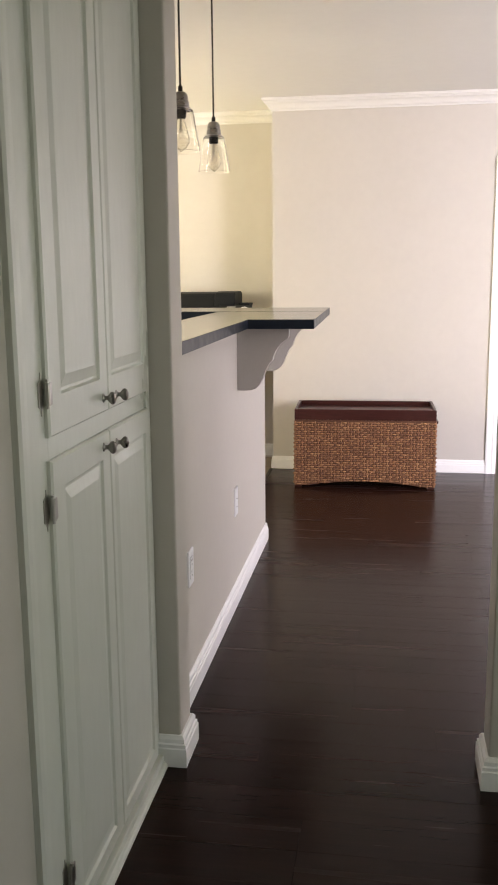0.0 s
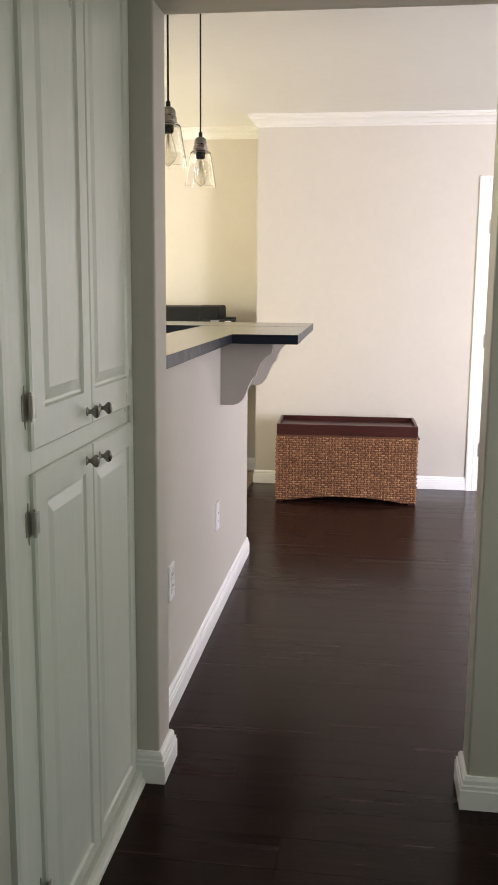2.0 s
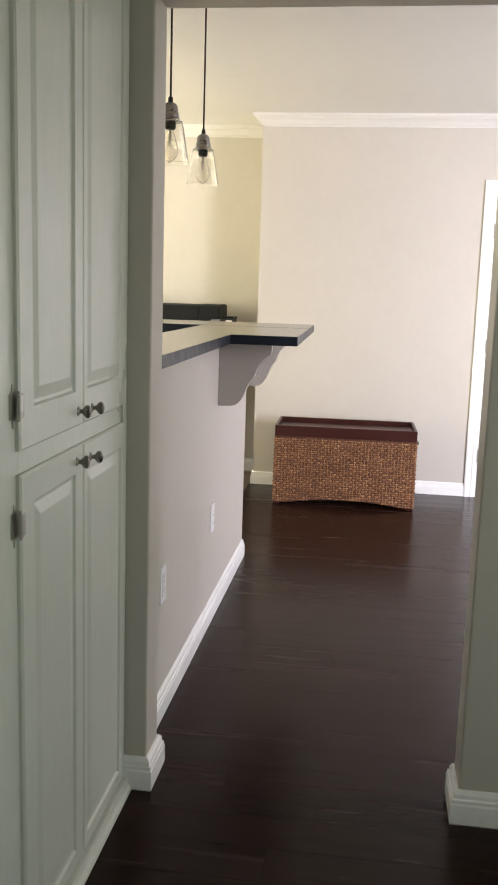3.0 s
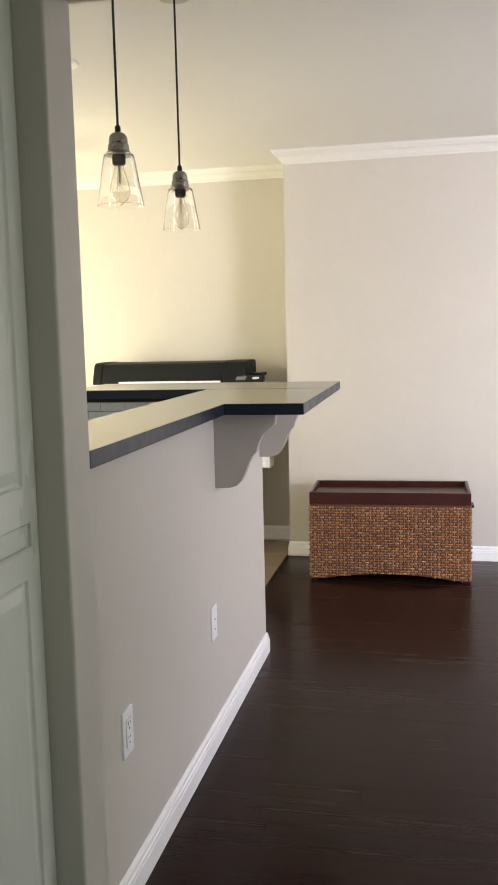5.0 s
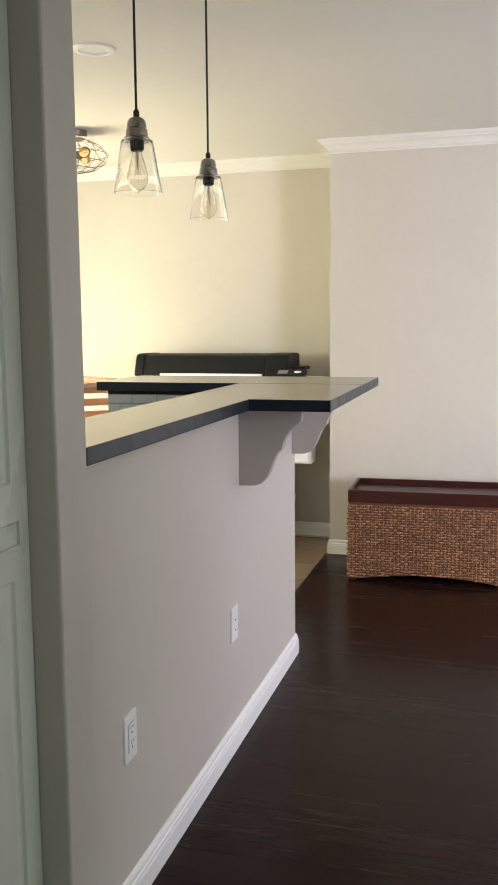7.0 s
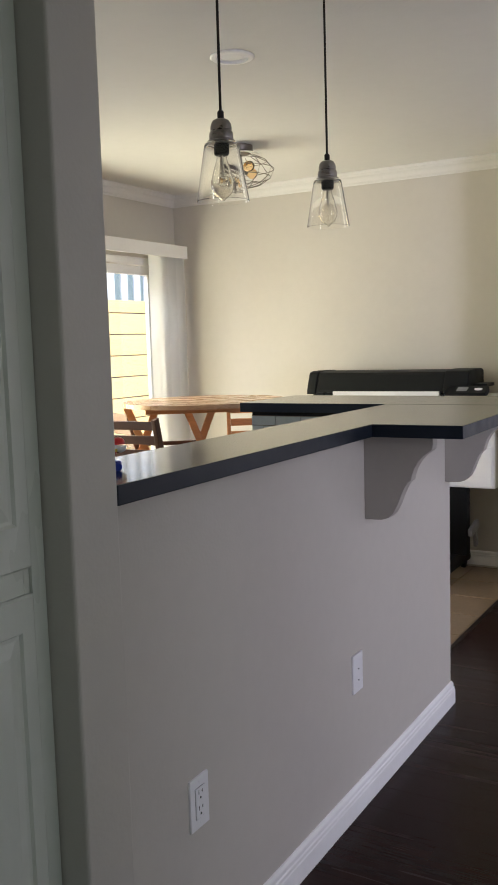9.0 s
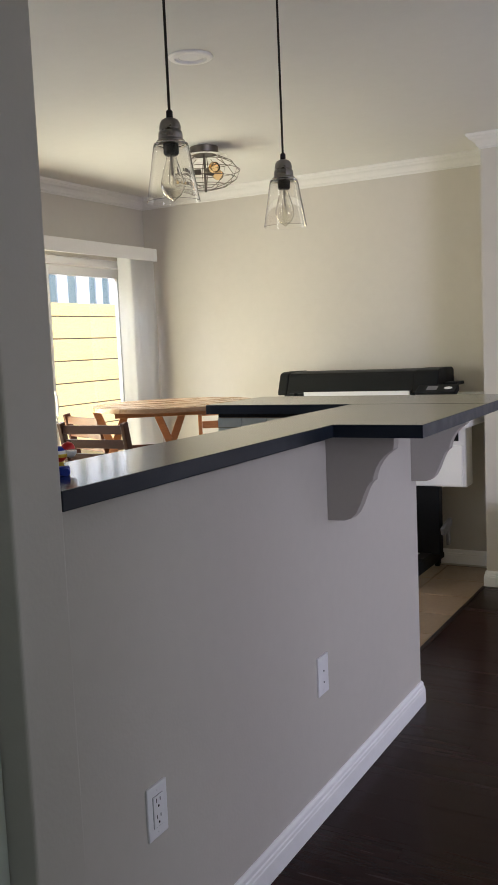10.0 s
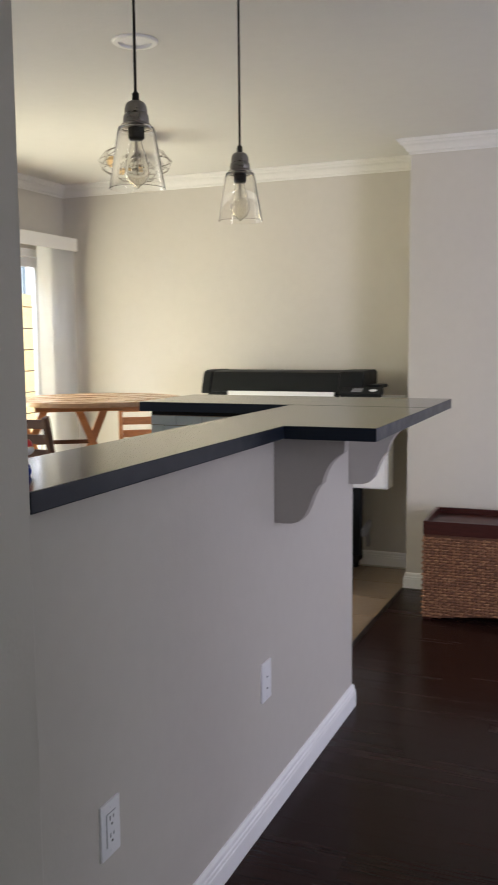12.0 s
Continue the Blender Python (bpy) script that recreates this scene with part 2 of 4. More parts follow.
def setting(name, bm, material, label, category, smooth=False):
    return tagged(part(name, bm, material, None, "", smooth), label, category, "", "structure")


# ---- plan ----
CEILING = 2.481
BACK, LEFT, CHEST_WALL, RIGHT = 4.285, -2.712, 3.838, 6.20      # back of the dining area, sliding door wall, wall behind the chest, living room wall
CORNER = -0.180                                              # outer corner of the chest wall
OPEN_L, OPEN_R, OPEN_TOP, FRONT, THICK = 0.062, 0.892, 2.042, -0.055, 0.069   # opening between hall and living room
HALL_R, HALL_BACK = 2.50, -4.20
FLOOR = 0.014                                                # planks lie a little above the tiles
DOOR_L, DOOR_R, DOOR_TOP = 1.343, 2.143, 2.02                # doorway beside the chest
SLIDE_0, SLIDE_1, SLIDE_TOP = 2.22, 4.12, 2.03               # sliding glass door along y

# ---- structure ----
setting("ceiling", bm_box(LEFT - 0.15, RIGHT + 0.15, HALL_BACK - 0.15, BACK + 1.7, CEILING, CEILING + 0.12), CEIL,
        "matt white painted ceiling with a fine texture", "ceiling")
# unseen slab added as a sun block, with a wide eave on the right
setting("roof", bm_box(LEFT - 0.14, RIGHT + 1.6, HALL_BACK - 0.6, BACK + 2.0, CEILING + 0.13, CEILING + 0.25), ROOFING, "unseen flat grey roof slab added to keep sun out of the rooms", "roof")
setting("floor_base", bm_box(LEFT - 0.15, RIGHT + 0.15, HALL_BACK - 0.15, BACK + 1.7, -0.16, -0.016), GAP, "dark subfloor under planks and tiles", "floor")



def bullnose(x0, x1, side, r=0.006):
    """Plan of a wall's free end with rounded corners."""
    turns = [radians(a) for a in (0, 22, 45, 68, 90)]
    out = [(x1 - r + r * math.sin(a), FRONT + r - r * math.cos(a)) for a in turns] + [(x1 - r + r * math.cos(a), THICK - r + r * math.sin(a)) for a in turns]
    pts = [(x0, THICK), (x0, FRONT)] + out
    return pts if side > 0 else [(x0 + x1 - x, y) for x, y in pts]


setting("wall_opening", bm_join(
    bm_prism(bullnose(LEFT, OPEN_L, 1), 0, CEILING, "z"), bm_prism(bullnose(OPEN_R, 2.9, -1), 0, CEILING, "z"),
    bm_boxes([(OPEN_L - 0.02, OPEN_R + 0.02, FRONT + 0.0005, THICK - 0.0005, OPEN_TOP, CEILING), (4.3, RIGHT, FRONT, THICK, 0, CEILING),
              (2.9, 4.3, FRONT, THICK, 0, 0.35), (2.9, 4.3, FRONT, THICK, 2.3, CEILING)])), WALL,
    "greige painted wall with a cased opening to the living room", "wall")
setting("wall_chest", bm_boxes([
    (CORNER, DOOR_L, CHEST_WALL, CHEST_WALL + 0.12, 0, CEILING), (DOOR_R, RIGHT, CHEST_WALL, CHEST_WALL + 0.12, 0, CEILING),
    (DOOR_L, DOOR_R, CHEST_WALL, CHEST_WALL + 0.12, DOOR_TOP, CEILING), (CORNER, CORNER + 0.12, CHEST_WALL + 0.12, BACK + 0.12, 0, CEILING)]), WALL,
    "greige painted wall behind the woven chest with a doorway", "wall")
setting("wall_back", bm_box(LEFT - 0.12, CORNER, BACK, BACK + 0.12, 0, CEILING), WALL, "greige dining wall glowing yellow in reflected sunlight", "wall")
setting("wall_left", bm_boxes([
    (LEFT - 0.12, LEFT, 0, 0.45, 0, CEILING), (LEFT - 0.12, LEFT, 1.45, SLIDE_0, 0, CEILING), (LEFT - 0.12, LEFT, 0.45, 1.45, 0, 1.0), (LEFT - 0.12, LEFT, 0.45, 1.45, 2.0, CEILING), (LEFT - 0.12, LEFT, SLIDE_1, BACK, 0, CEILING), (LEFT - 0.12, LEFT, SLIDE_0, SLIDE_1, SLIDE_TOP, CEILING)]), WALL,
    "greige painted wall round the sliding glass door", "wall")
setting("wall_right", bm_box(RIGHT, RIGHT + 0.12, FRONT, CHEST_WALL, 0, CEILING), WALL, "plain greige wall closing the living room", "wall")
setting("wall_hall_left", bm_boxes([(-0.15, 0.002, HALL_BACK, -0.924, 0, CEILING), (-0.62, 0.002, -0.924, FRONT - 0.001, 2.17, CEILING)]), WALL,
        "greige painted hall wall round the built-in pantry", "wall")
setting("wall_hall_right", bm_boxes([
    (HALL_R, HALL_R + 0.12, HALL_BACK, -1.70, 0, CEILING), (HALL_R, HALL_R + 0.12, -1.00, FRONT, 0, CEILING),
    (HALL_R, HALL_R + 0.12, -1.70, -1.00, 0, 0.52), (HALL_R, HALL_R + 0.12, -1.70, -1.00, 1.72, CEILING)]), WALL, "greige hall wall with a garden window opening", "wall")
setting("wall_hall_back", bm_box(-0.15, HALL_R + 0.12, HALL_BACK - 0.12, HALL_BACK, 0, CEILING), WALL, "plain greige wall closing the hall", "wall")
setting("wall_closet", bm_boxes([
    (CORNER + 0.12, RIGHT, 5.6, 5.7, 0, CEILING), (CORNER + 0.121, CORNER + 0.2, CHEST_WALL + 0.121, 5.6, 0, CEILING),
    (RIGHT, RIGHT + 0.12, CHEST_WALL + 0.1, 5.7, 0, CEILING)]), WALL, "plain walls of the room behind the doorway", "wall")


FACE, WALL_END, ARM_WALL = 0.0, 2.118, 2.030                # the half wall's face, its free end, and the near face of its return


# half wall under the bar, with its return under the counter's arm
setting("half_wall", bm_prism([(-0.165, THICK), (FACE, THICK), (FACE, WALL_END), (-0.80, WALL_END), (-0.80, ARM_WALL), (-0.165, ARM_WALL)], 0, 1.130, "z"), WALL, "greige painted half wall carrying the breakfast bar", "half wall")


def run_profile(name, path, profile, material, label, category, closed=False):
    """Sweeps a profile of (out, up) along a level path; out is to the right of the way walked."""
    bm = bmesh.new()
    pts = [Vector((x, y, 0)) for x, y in path]
    rings = []
    for i, p in enumerate(pts):
        a = (p - pts[i - 1]).normalized() if i else None
        b = (pts[i + 1] - p).normalized() if i < len(pts) - 1 else None
        na = Vector((a.y, -a.x, 0)) if a else None
        nb = Vector((b.y, -b.x, 0)) if b else None
        if na and nb:
            mid = (na + nb)
            mid = mid / max(mid.dot(na), 0.2) if mid.length > 0.01 else na
        else:
            mid = na or nb
        rings.append([bm.verts.new(p + mid * o + Vector((0, 0, u))) for o, u in profile])
    for r, s in zip(rings, rings[1:]):
        for k in range(len(profile)):
            j = (k + 1) % len(profile)
            bm.faces.new((r[k], r[j], s[j], s[k]))
    bm.faces.new(rings[0])
    bm.faces.new(rings[-1])
    bmesh.ops.recalc_face_normals(bm, faces=bm.faces)
    return setting(name, bm, material, label, category)


BASE = [(-0.001, FLOOR + 0.001), (0.014, FLOOR + 0.001), (0.014, 0.068), (0.012, 0.071), (0.012, 0.080), (0.0085, 0.083), (0.0085, 0.094), (0.004, 0.103), (-0.001, 0.104)]
BASE_WIDE = [(o * 1.35, u) for o, u in BASE]
CROWN = [(-0.001, 0.0), (0.006, 0.0), (0.009, 0.010), (0.016, 0.014), (0.022, 0.026), (0.034, 0.040), (0.048, 0.048), (0.054, 0.058), (0.060, 0.061), (0.064, 0.072), (0.064, 0.0765), (-0.001, 0.0765)]
CROWN = [(o, CEILING - 0.0765 + u) for o, u in CROWN]
B_LABEL = "white painted baseboard with a stepped top edge"
run_profile("baseboard_half_wall", [(FACE, THICK), (FACE, WALL_END), (-0.165, WALL_END)], BASE, TRIM, B_LABEL, "baseboard")
run_profile("baseboard_opening_left", [(-0.0045, FRONT), (OPEN_L, FRONT), (OPEN_L, THICK), (0.0, THICK)], BASE_WIDE, TRIM, B_LABEL, "baseboard")
run_profile("baseboard_opening_right", [(RIGHT, THICK), (OPEN_R, THICK), (OPEN_R, FRONT), (HALL_R, FRONT)], BASE_WIDE, TRIM, B_LABEL, "baseboard")
run_profile("baseboard_chest_wall", [(CORNER, BACK), (CORNER, CHEST_WALL), (1.264, CHEST_WALL)], BASE, TRIM, B_LABEL, "baseboard")
run_profile("baseboard_chest_wall_far", [(DOOR_R + 0.08, CHEST_WALL), (RIGHT, CHEST_WALL), (RIGHT, THICK)], BASE, TRIM, B_LABEL, "baseboard")
run_profile("baseboard_back", [(LEFT, SLIDE_1 + 0.06), (LEFT, BACK), (CORNER, BACK)], BASE, TRIM, B_LABEL, "baseboard")
run_profile("baseboard_hall", [(HALL_R, FRONT), (HALL_R, HALL_BACK), (0.002, HALL_BACK), (0.002, -0.926)], BASE, TRIM, B_LABEL, "baseboard")
C_LABEL = "white painted crown moulding along the ceiling"
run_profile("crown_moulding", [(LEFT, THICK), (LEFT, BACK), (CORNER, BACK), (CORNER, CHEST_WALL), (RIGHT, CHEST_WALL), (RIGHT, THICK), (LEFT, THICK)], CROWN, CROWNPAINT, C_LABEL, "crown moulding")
setting("floor_threshold", bm_prism([(CORNER - 0.033, 0.0), (CORNER - 0.027, 0.012), (CORNER - 0.021, 0.0165), (CORNER - 0.003, 0.0165), (CORNER - 0.0005, 0.0145), (CORNER - 0.0005, 0.0)], WALL_END + 0.018, CHEST_WALL - 0.016, "y"), STRIP, "dark wood strip between planks and tiles", "threshold")

# ---- breakfast bar ----
bar = thing("breakfast_bar", (0, 0, 0), "black polished breakfast bar top on the half wall", "bar counter")
TOP, UNDER = 1.183, 1.1455
countertop = part("countertop", bm_prism([(-0.205, THICK + 0.001), (0.0605, THICK + 0.001), (0.056, 1.234), (0.319, 1.238), (0.296, 2.490), (-0.840, 2.490), (-0.840, 2.000), (-0.205, 2.000)],
                            UNDER, TOP, "z", bevel=0.0025), COUNTER, bar)
countertop.data.materials.append(EDGEBAND)
for face in countertop.data.polygons:
    face.material_index = 0 if abs(face.normal.z) > 0.8 else 1
part("seam", bm_box(-0.205, 0.304, 1.9992, 2.0008, TOP - 0.004, TOP + 0.0004), GAP, bar)
part("substrate", bm_boxes([(-0.165, -0.002, THICK + 0.002, WALL_END, 1.130, UNDER), (-0.80, -0.165, ARM_WALL, WALL_END, 1.130, UNDER)]), GAP, bar)


def corbel(y):
    ob = thing("corbel", (FACE, y, 0), "greige painted scrolled wooden corbel under the bar", "corbel", "corbels under the bar")
    pts = [(0.0, UNDER - 0.0005), (0.224, UNDER - 0.0005), (0.224, 1.122), (0.221, 1.106)]
    arc = [(0.212, 1.097), (0.198, 1.087), (0.182, 1.071), (0.168, 1.049), (0.160, 1.028), (0.157, 1.014), (0.147, 1.007), (0.137, 0.994),
           (0.125, 0.970), (0.113, 0.941), (0.099, 0.916), (0.081, 0.899), (0.058, 0.892), (0.034, 0.891), (0.0, 0.891)]
    pts, arc = [(x * 0.95, z) for x, z in pts], [(x * 0.93, z) for x, z in arc]
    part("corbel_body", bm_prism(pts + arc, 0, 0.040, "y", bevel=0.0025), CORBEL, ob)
    return ob


corbel(1.302)
corbel(2.062)

# ---- chest ----
def weave_material():
    m = bpy.data.materials.new("woven_seagrass")
    m.use_nodes = True
    nt = m.node_tree
    b = nt.nodes["Principled BSDF"]
    b.inputs["Roughness"].default_value = 0.6
    geo, ramp = nt.nodes.new("ShaderNodeNewGeometry"), nt.nodes.new("ShaderNodeValToRGB")
    stops = ramp.color_ramp.elements
    stops[0].position, stops[0].color = 0.0, (0.060, 0.024, 0.010, 1)
    stops[1].position, stops[1].color = 1.0, (0.50, 0.31, 0.15, 1)
    for p, c in ((0.28, (0.145, 0.059, 0.026, 1)), (0.62, (0.29, 0.136, 0.057, 1))):
        stops.new(p).color = c
    tex = nt.nodes.new("ShaderNodeTexCoord")
    mp = nt.nodes.new("ShaderNodeMapping")
    mp.inputs["Scale"].default_value = (30, 30, 260)
    n = nt.nodes.new("ShaderNodeTexNoise")
    n.inputs["Scale"].default_value = 1.0
    big = nt.nodes.new("ShaderNodeTexNoise")
    big.inputs["Scale"].default_value = 5.0
    nt.links.new(tex.outputs["Object"], mp.inputs["Vector"])
    nt.links.new(tex.outputs["Object"], big.inputs["Vector"])
    nt.links.new(mp.outputs["Vector"], n.inputs["Vector"])
    a, c = nt.nodes.new("ShaderNodeMath"), nt.nodes.new("ShaderNodeMath")
    a.operation = c.operation = "MULTIPLY_ADD"
    a.inputs[1].default_value, c.inputs[1].default_value = 0.40, 0.85
    a.inputs[2].default_value = -0.27
    nt.links.new(geo.outputs["Random Per Island"], a.inputs[0])
    add = nt.nodes.new("ShaderNodeMath")
    add.operation = "MULTIPLY_ADD"
    add.inputs[1].default_value = 0.22
    nt.links.new(big.outputs["Fac"], add.inputs[0])
    nt.links.new(a.outputs[0], add.inputs[2])
    nt.links.new(n.outputs["Fac"], c.inputs[0])
    nt.links.new(add.outputs[0], c.inputs[2])
    nt.links.new(c.outputs[0], ramp.inputs["Fac"])
    nt.links.new(ramp.outputs["Color"], b.inputs["Base Color"])
    bp = nt.nodes.new("ShaderNodeBump")
    bp.inputs["Strength"].default_value, bp.inputs["Distance"].default_value = 0.5, 0.003
    nt.links.new(n.outputs["Fac"], bp.inputs["Height"])
    nt.links.new(bp.outputs["Normal"], b.inputs["Normal"])
    return m


WEAVE = weave_material()
WEAVEBACK = mat("dark_weave_core", (0.10, 0.040, 0.018), 0.8, vary=0.3, scale=30)


def arch(u, half):
    """Height of the chest's curved lower edge."""
    inner = half - 0.085
    return 0.014 if abs(u) > inner else 0.014 + 0.030 * math.cos(u / inner * math.pi / 2) ** 0.8


def hump(verts, faces, place, u, z, wide, high, fat, along):
    """One strand's visible bulge over the surface, rounded across and dipping at its two ends."""
    k = len(verts)
    for i in range(5):
        f = i / 2 - 1
        for j in range(4):
            g = j / 1.5 - 1
            ends, across = (f, g) if along else (g, f)
            out = fat * (1 - 0.8 * ends * ends) * (1 - 0.65 * across * across)
            verts.append(place(u + f * wide / 2 * (1 - (0.0 if along else 0.15 * g * g)), z + g * high / 2 * (1 - (0.18 * f * f if along else 0.0)), out))
    for i in range(4):
        for j in range(3):
            a = k + i * 4 + j
            faces.append((a, a + 4, a + 5, a + 1))


def weave(half, top, columns, place):
    """Plain basket weave: level strands over every other upright, the uprights showing between; place(u, z, out) gives the point."""
    rng = random.Random(5)
    strands, uprights = ([], []), ([], [])
    w = 2 * half / columns
    pitch = 0.0142
    for c in range(columns):
        u = -half + (c + 0.5) * w
        for row in range(int((top - 0.014) / pitch)):
            z = 0.014 + (row + 0.5) * pitch + rng.uniform(-0.0008, 0.0008)
            if z - pitch * 0.5 < arch(u, half) - 0.004 or z + pitch * 0.5 > top:
                continue
            if (c + row) % 2:
                hump(*strands, place, u + rng.uniform(-0.0012, 0.0012), z, w * rng.uniform(1.18, 1.38), pitch * rng.uniform(0.68, 0.86), rng.uniform(0.007, 0.011), True)
            else:
                hump(*uprights, place, u + rng.uniform(-0.001, 0.001), z, w * rng.uniform(0.36, 0.50), pitch * rng.uniform(1.0, 1.25), rng.uniform(0.004, 0.0065), False)
    me = bpy.data.meshes.new("weave")
    k = len(strands[0])
    me.from_pydata(strands[0] + uprights[0], [], strands[1] + [tuple(v + k for v in f) for f in uprights[1]])
    bm = bmesh.new()
    bm.from_mesh(me)
    bpy.data.meshes.remove(me)
    return bm


def storage_chest():
    ob = thing("storage_chest", (0.462, 3.500, FLOOR), "woven seagrass storage chest with dark mahogany tray lid", "chest", turn=1.6)
    edge = [(-0.439 + i * 0.878 / 24, arch(-0.439 + i * 0.878 / 24, 0.439)) for i in range(25)]
    part("body", bm_prism(edge + [(0.439, 0.438), (-0.439, 0.438)], -0.196, 0.196, "y"), WEAVEBACK, ob)
    for nm, bm in (("front_weave", weave(0.445, 0.433, 43, lambda u, z, o: (u, -0.1965 - o, z))),
                   ("side_weave", weave(0.196, 0.433, 19, lambda u, z, o: (-0.4395 - o, -u, z))),
                   ("side_weave", weave(0.196, 0.433, 19, lambda u, z, o: (0.4395 + o, u, z)))):
        tagged(part(nm, bm, WEAVE, ob, "brown and tan woven seagrass strands", True), kind="stuff")
    part("lid_board", bm_box(-0.424, 0.424, -0.1865, 0.1875, 0.439, 0.478), MAHOGANY, ob)
    for b in ((-0.441, 0.441, -0.205, -0.187, 0.439, 0.506), (-0.441, 0.441, 0.188, 0.206, 0.439, 0.506),
              (-0.441, -0.424, -0.1865, 0.1875, 0.439, 0.506), (0.424, 0.441, -0.1865, 0.1875, 0.439, 0.506)):
        part("lid_rim", bm_box(*b, bevel=0.003), MAHOGANY, ob)
    for x in (-0.42, 0.42):
        for y in (-0.165, 0.165):
            part("foot", bm_box(x - 0.02, x + 0.02, y - 0.02, y + 0.02, 0, 0.014), MAHOGANY, ob)
    part("handle", bm_join(bm_box(0.452, 0.466, -0.045, 0.045, 0.395, 0.412, bevel=0.003),
                           bm_box(0.438, 0.454, -0.050, -0.038, 0.393, 0.414, bevel=0.002),
                           bm_box(0.438, 0.454, 0.038, 0.050, 0.393, 0.414, bevel=0.002)), MAHOGANY, ob, "small dark wooden end handle")


storage_chest()


# ---- hall: built-in pantry ----
def raised_door(y0, y1, z0, z1, ml, mr, mb, mt, name, parent):
    """A raised-panel door in the plane x, its face towards +x: a frame with eased edges, a groove and a raised field."""
    xb, xf = -0.0385, -0.026
    levels = [((0, 0, 0, 0), xb), ((0, 0, 0, 0), xf - 0.004), ((0.004,) * 4, xf), ((ml - 0.030, mr - 0.030, mb - 0.034, mt - 0.034), xf),
              ((ml - 0.026, mr - 0.026, mb - 0.030, mt - 0.030), xf - 0.0055), ((ml - 0.020, mr - 0.020, mb - 0.024, mt - 0.024), xf - 0.006),
              ((ml, mr, mb, mt), xf - 0.001)]
    bm = bmesh.new()
    rings = []
    for (a, b, c, d), x in levels:
        rings.append([bm.verts.new((x, y, z)) for y, z in ((y0 + a, z0 + c), (y1 - b, z0 + c), (y1 - b, z1 - d), (y0 + a, z1 - d))])
    for r, q in zip(rings, rings[1:]):
        for k in range(4):
            j = (k + 1) % 4
            bm.faces.new((r[k], r[j], q[j], q[k]))
    bm.faces.new(rings[0])
    bm.faces.new(rings[-1])
    bmesh.ops.recalc_face_normals(bm, faces=bm.faces)
    return part(name, bm, CABINET, parent)


def knob(parent, y, z):
    bm = moved(bm_lathe([(0.0095, 0.0), (0.0095, 0.002), (0.005, 0.005), (0.0045, 0.011), (0.008, 0.015), (0.0125, 0.020), (0.0135, 0.025), (0.011, 0.030), (0.004, 0.033)], 20),
               pose(-0.0262, y, z, 0, 90, 0) @ Matrix.Diagonal((1.05, 0.66, 0.88, 1)))
    return part("knob", bm, CAPMETAL, parent, "brushed nickel oval knob", True)


def hinge(parent, y, z):
    leaf = bm_prism([(-0.012, -0.020), (0.0, -0.024), (0.003, -0.036), (0.006, -0.024), (0.010, -0.018), (0.010, 0.018), (0.006, 0.024), (0.003, 0.036), (0.0, 0.024), (-0.012, 0.020)],
                    -0.0368, -0.0348, "x")
    moved(leaf, pose(0, y - 0.012, z) @ Matrix.Diagonal((1, 0.85, 1.1, 1)))
    barrel = bm_join(bm_tube([(-0.026, y, z - 0.021), (-0.026, y, z + 0.021)], 0.0048, 12), bm_box(-0.030, -0.0235, y, y + 0.016, z - 0.021, z + 0.021, bevel=0.001),
                     bm_tube([(-0.026, y, z + 0.0212), (-0.026, y, z + 0.027)], 0.003, 10), bm_tube([(-0.026, y, z - 0.027), (-0.026, y, z - 0.0212)], 0.003, 10))
    return part("hinge", bm_join(leaf, barrel), NICKEL, parent, "nickel cabinet hinge with pointed tips", True)


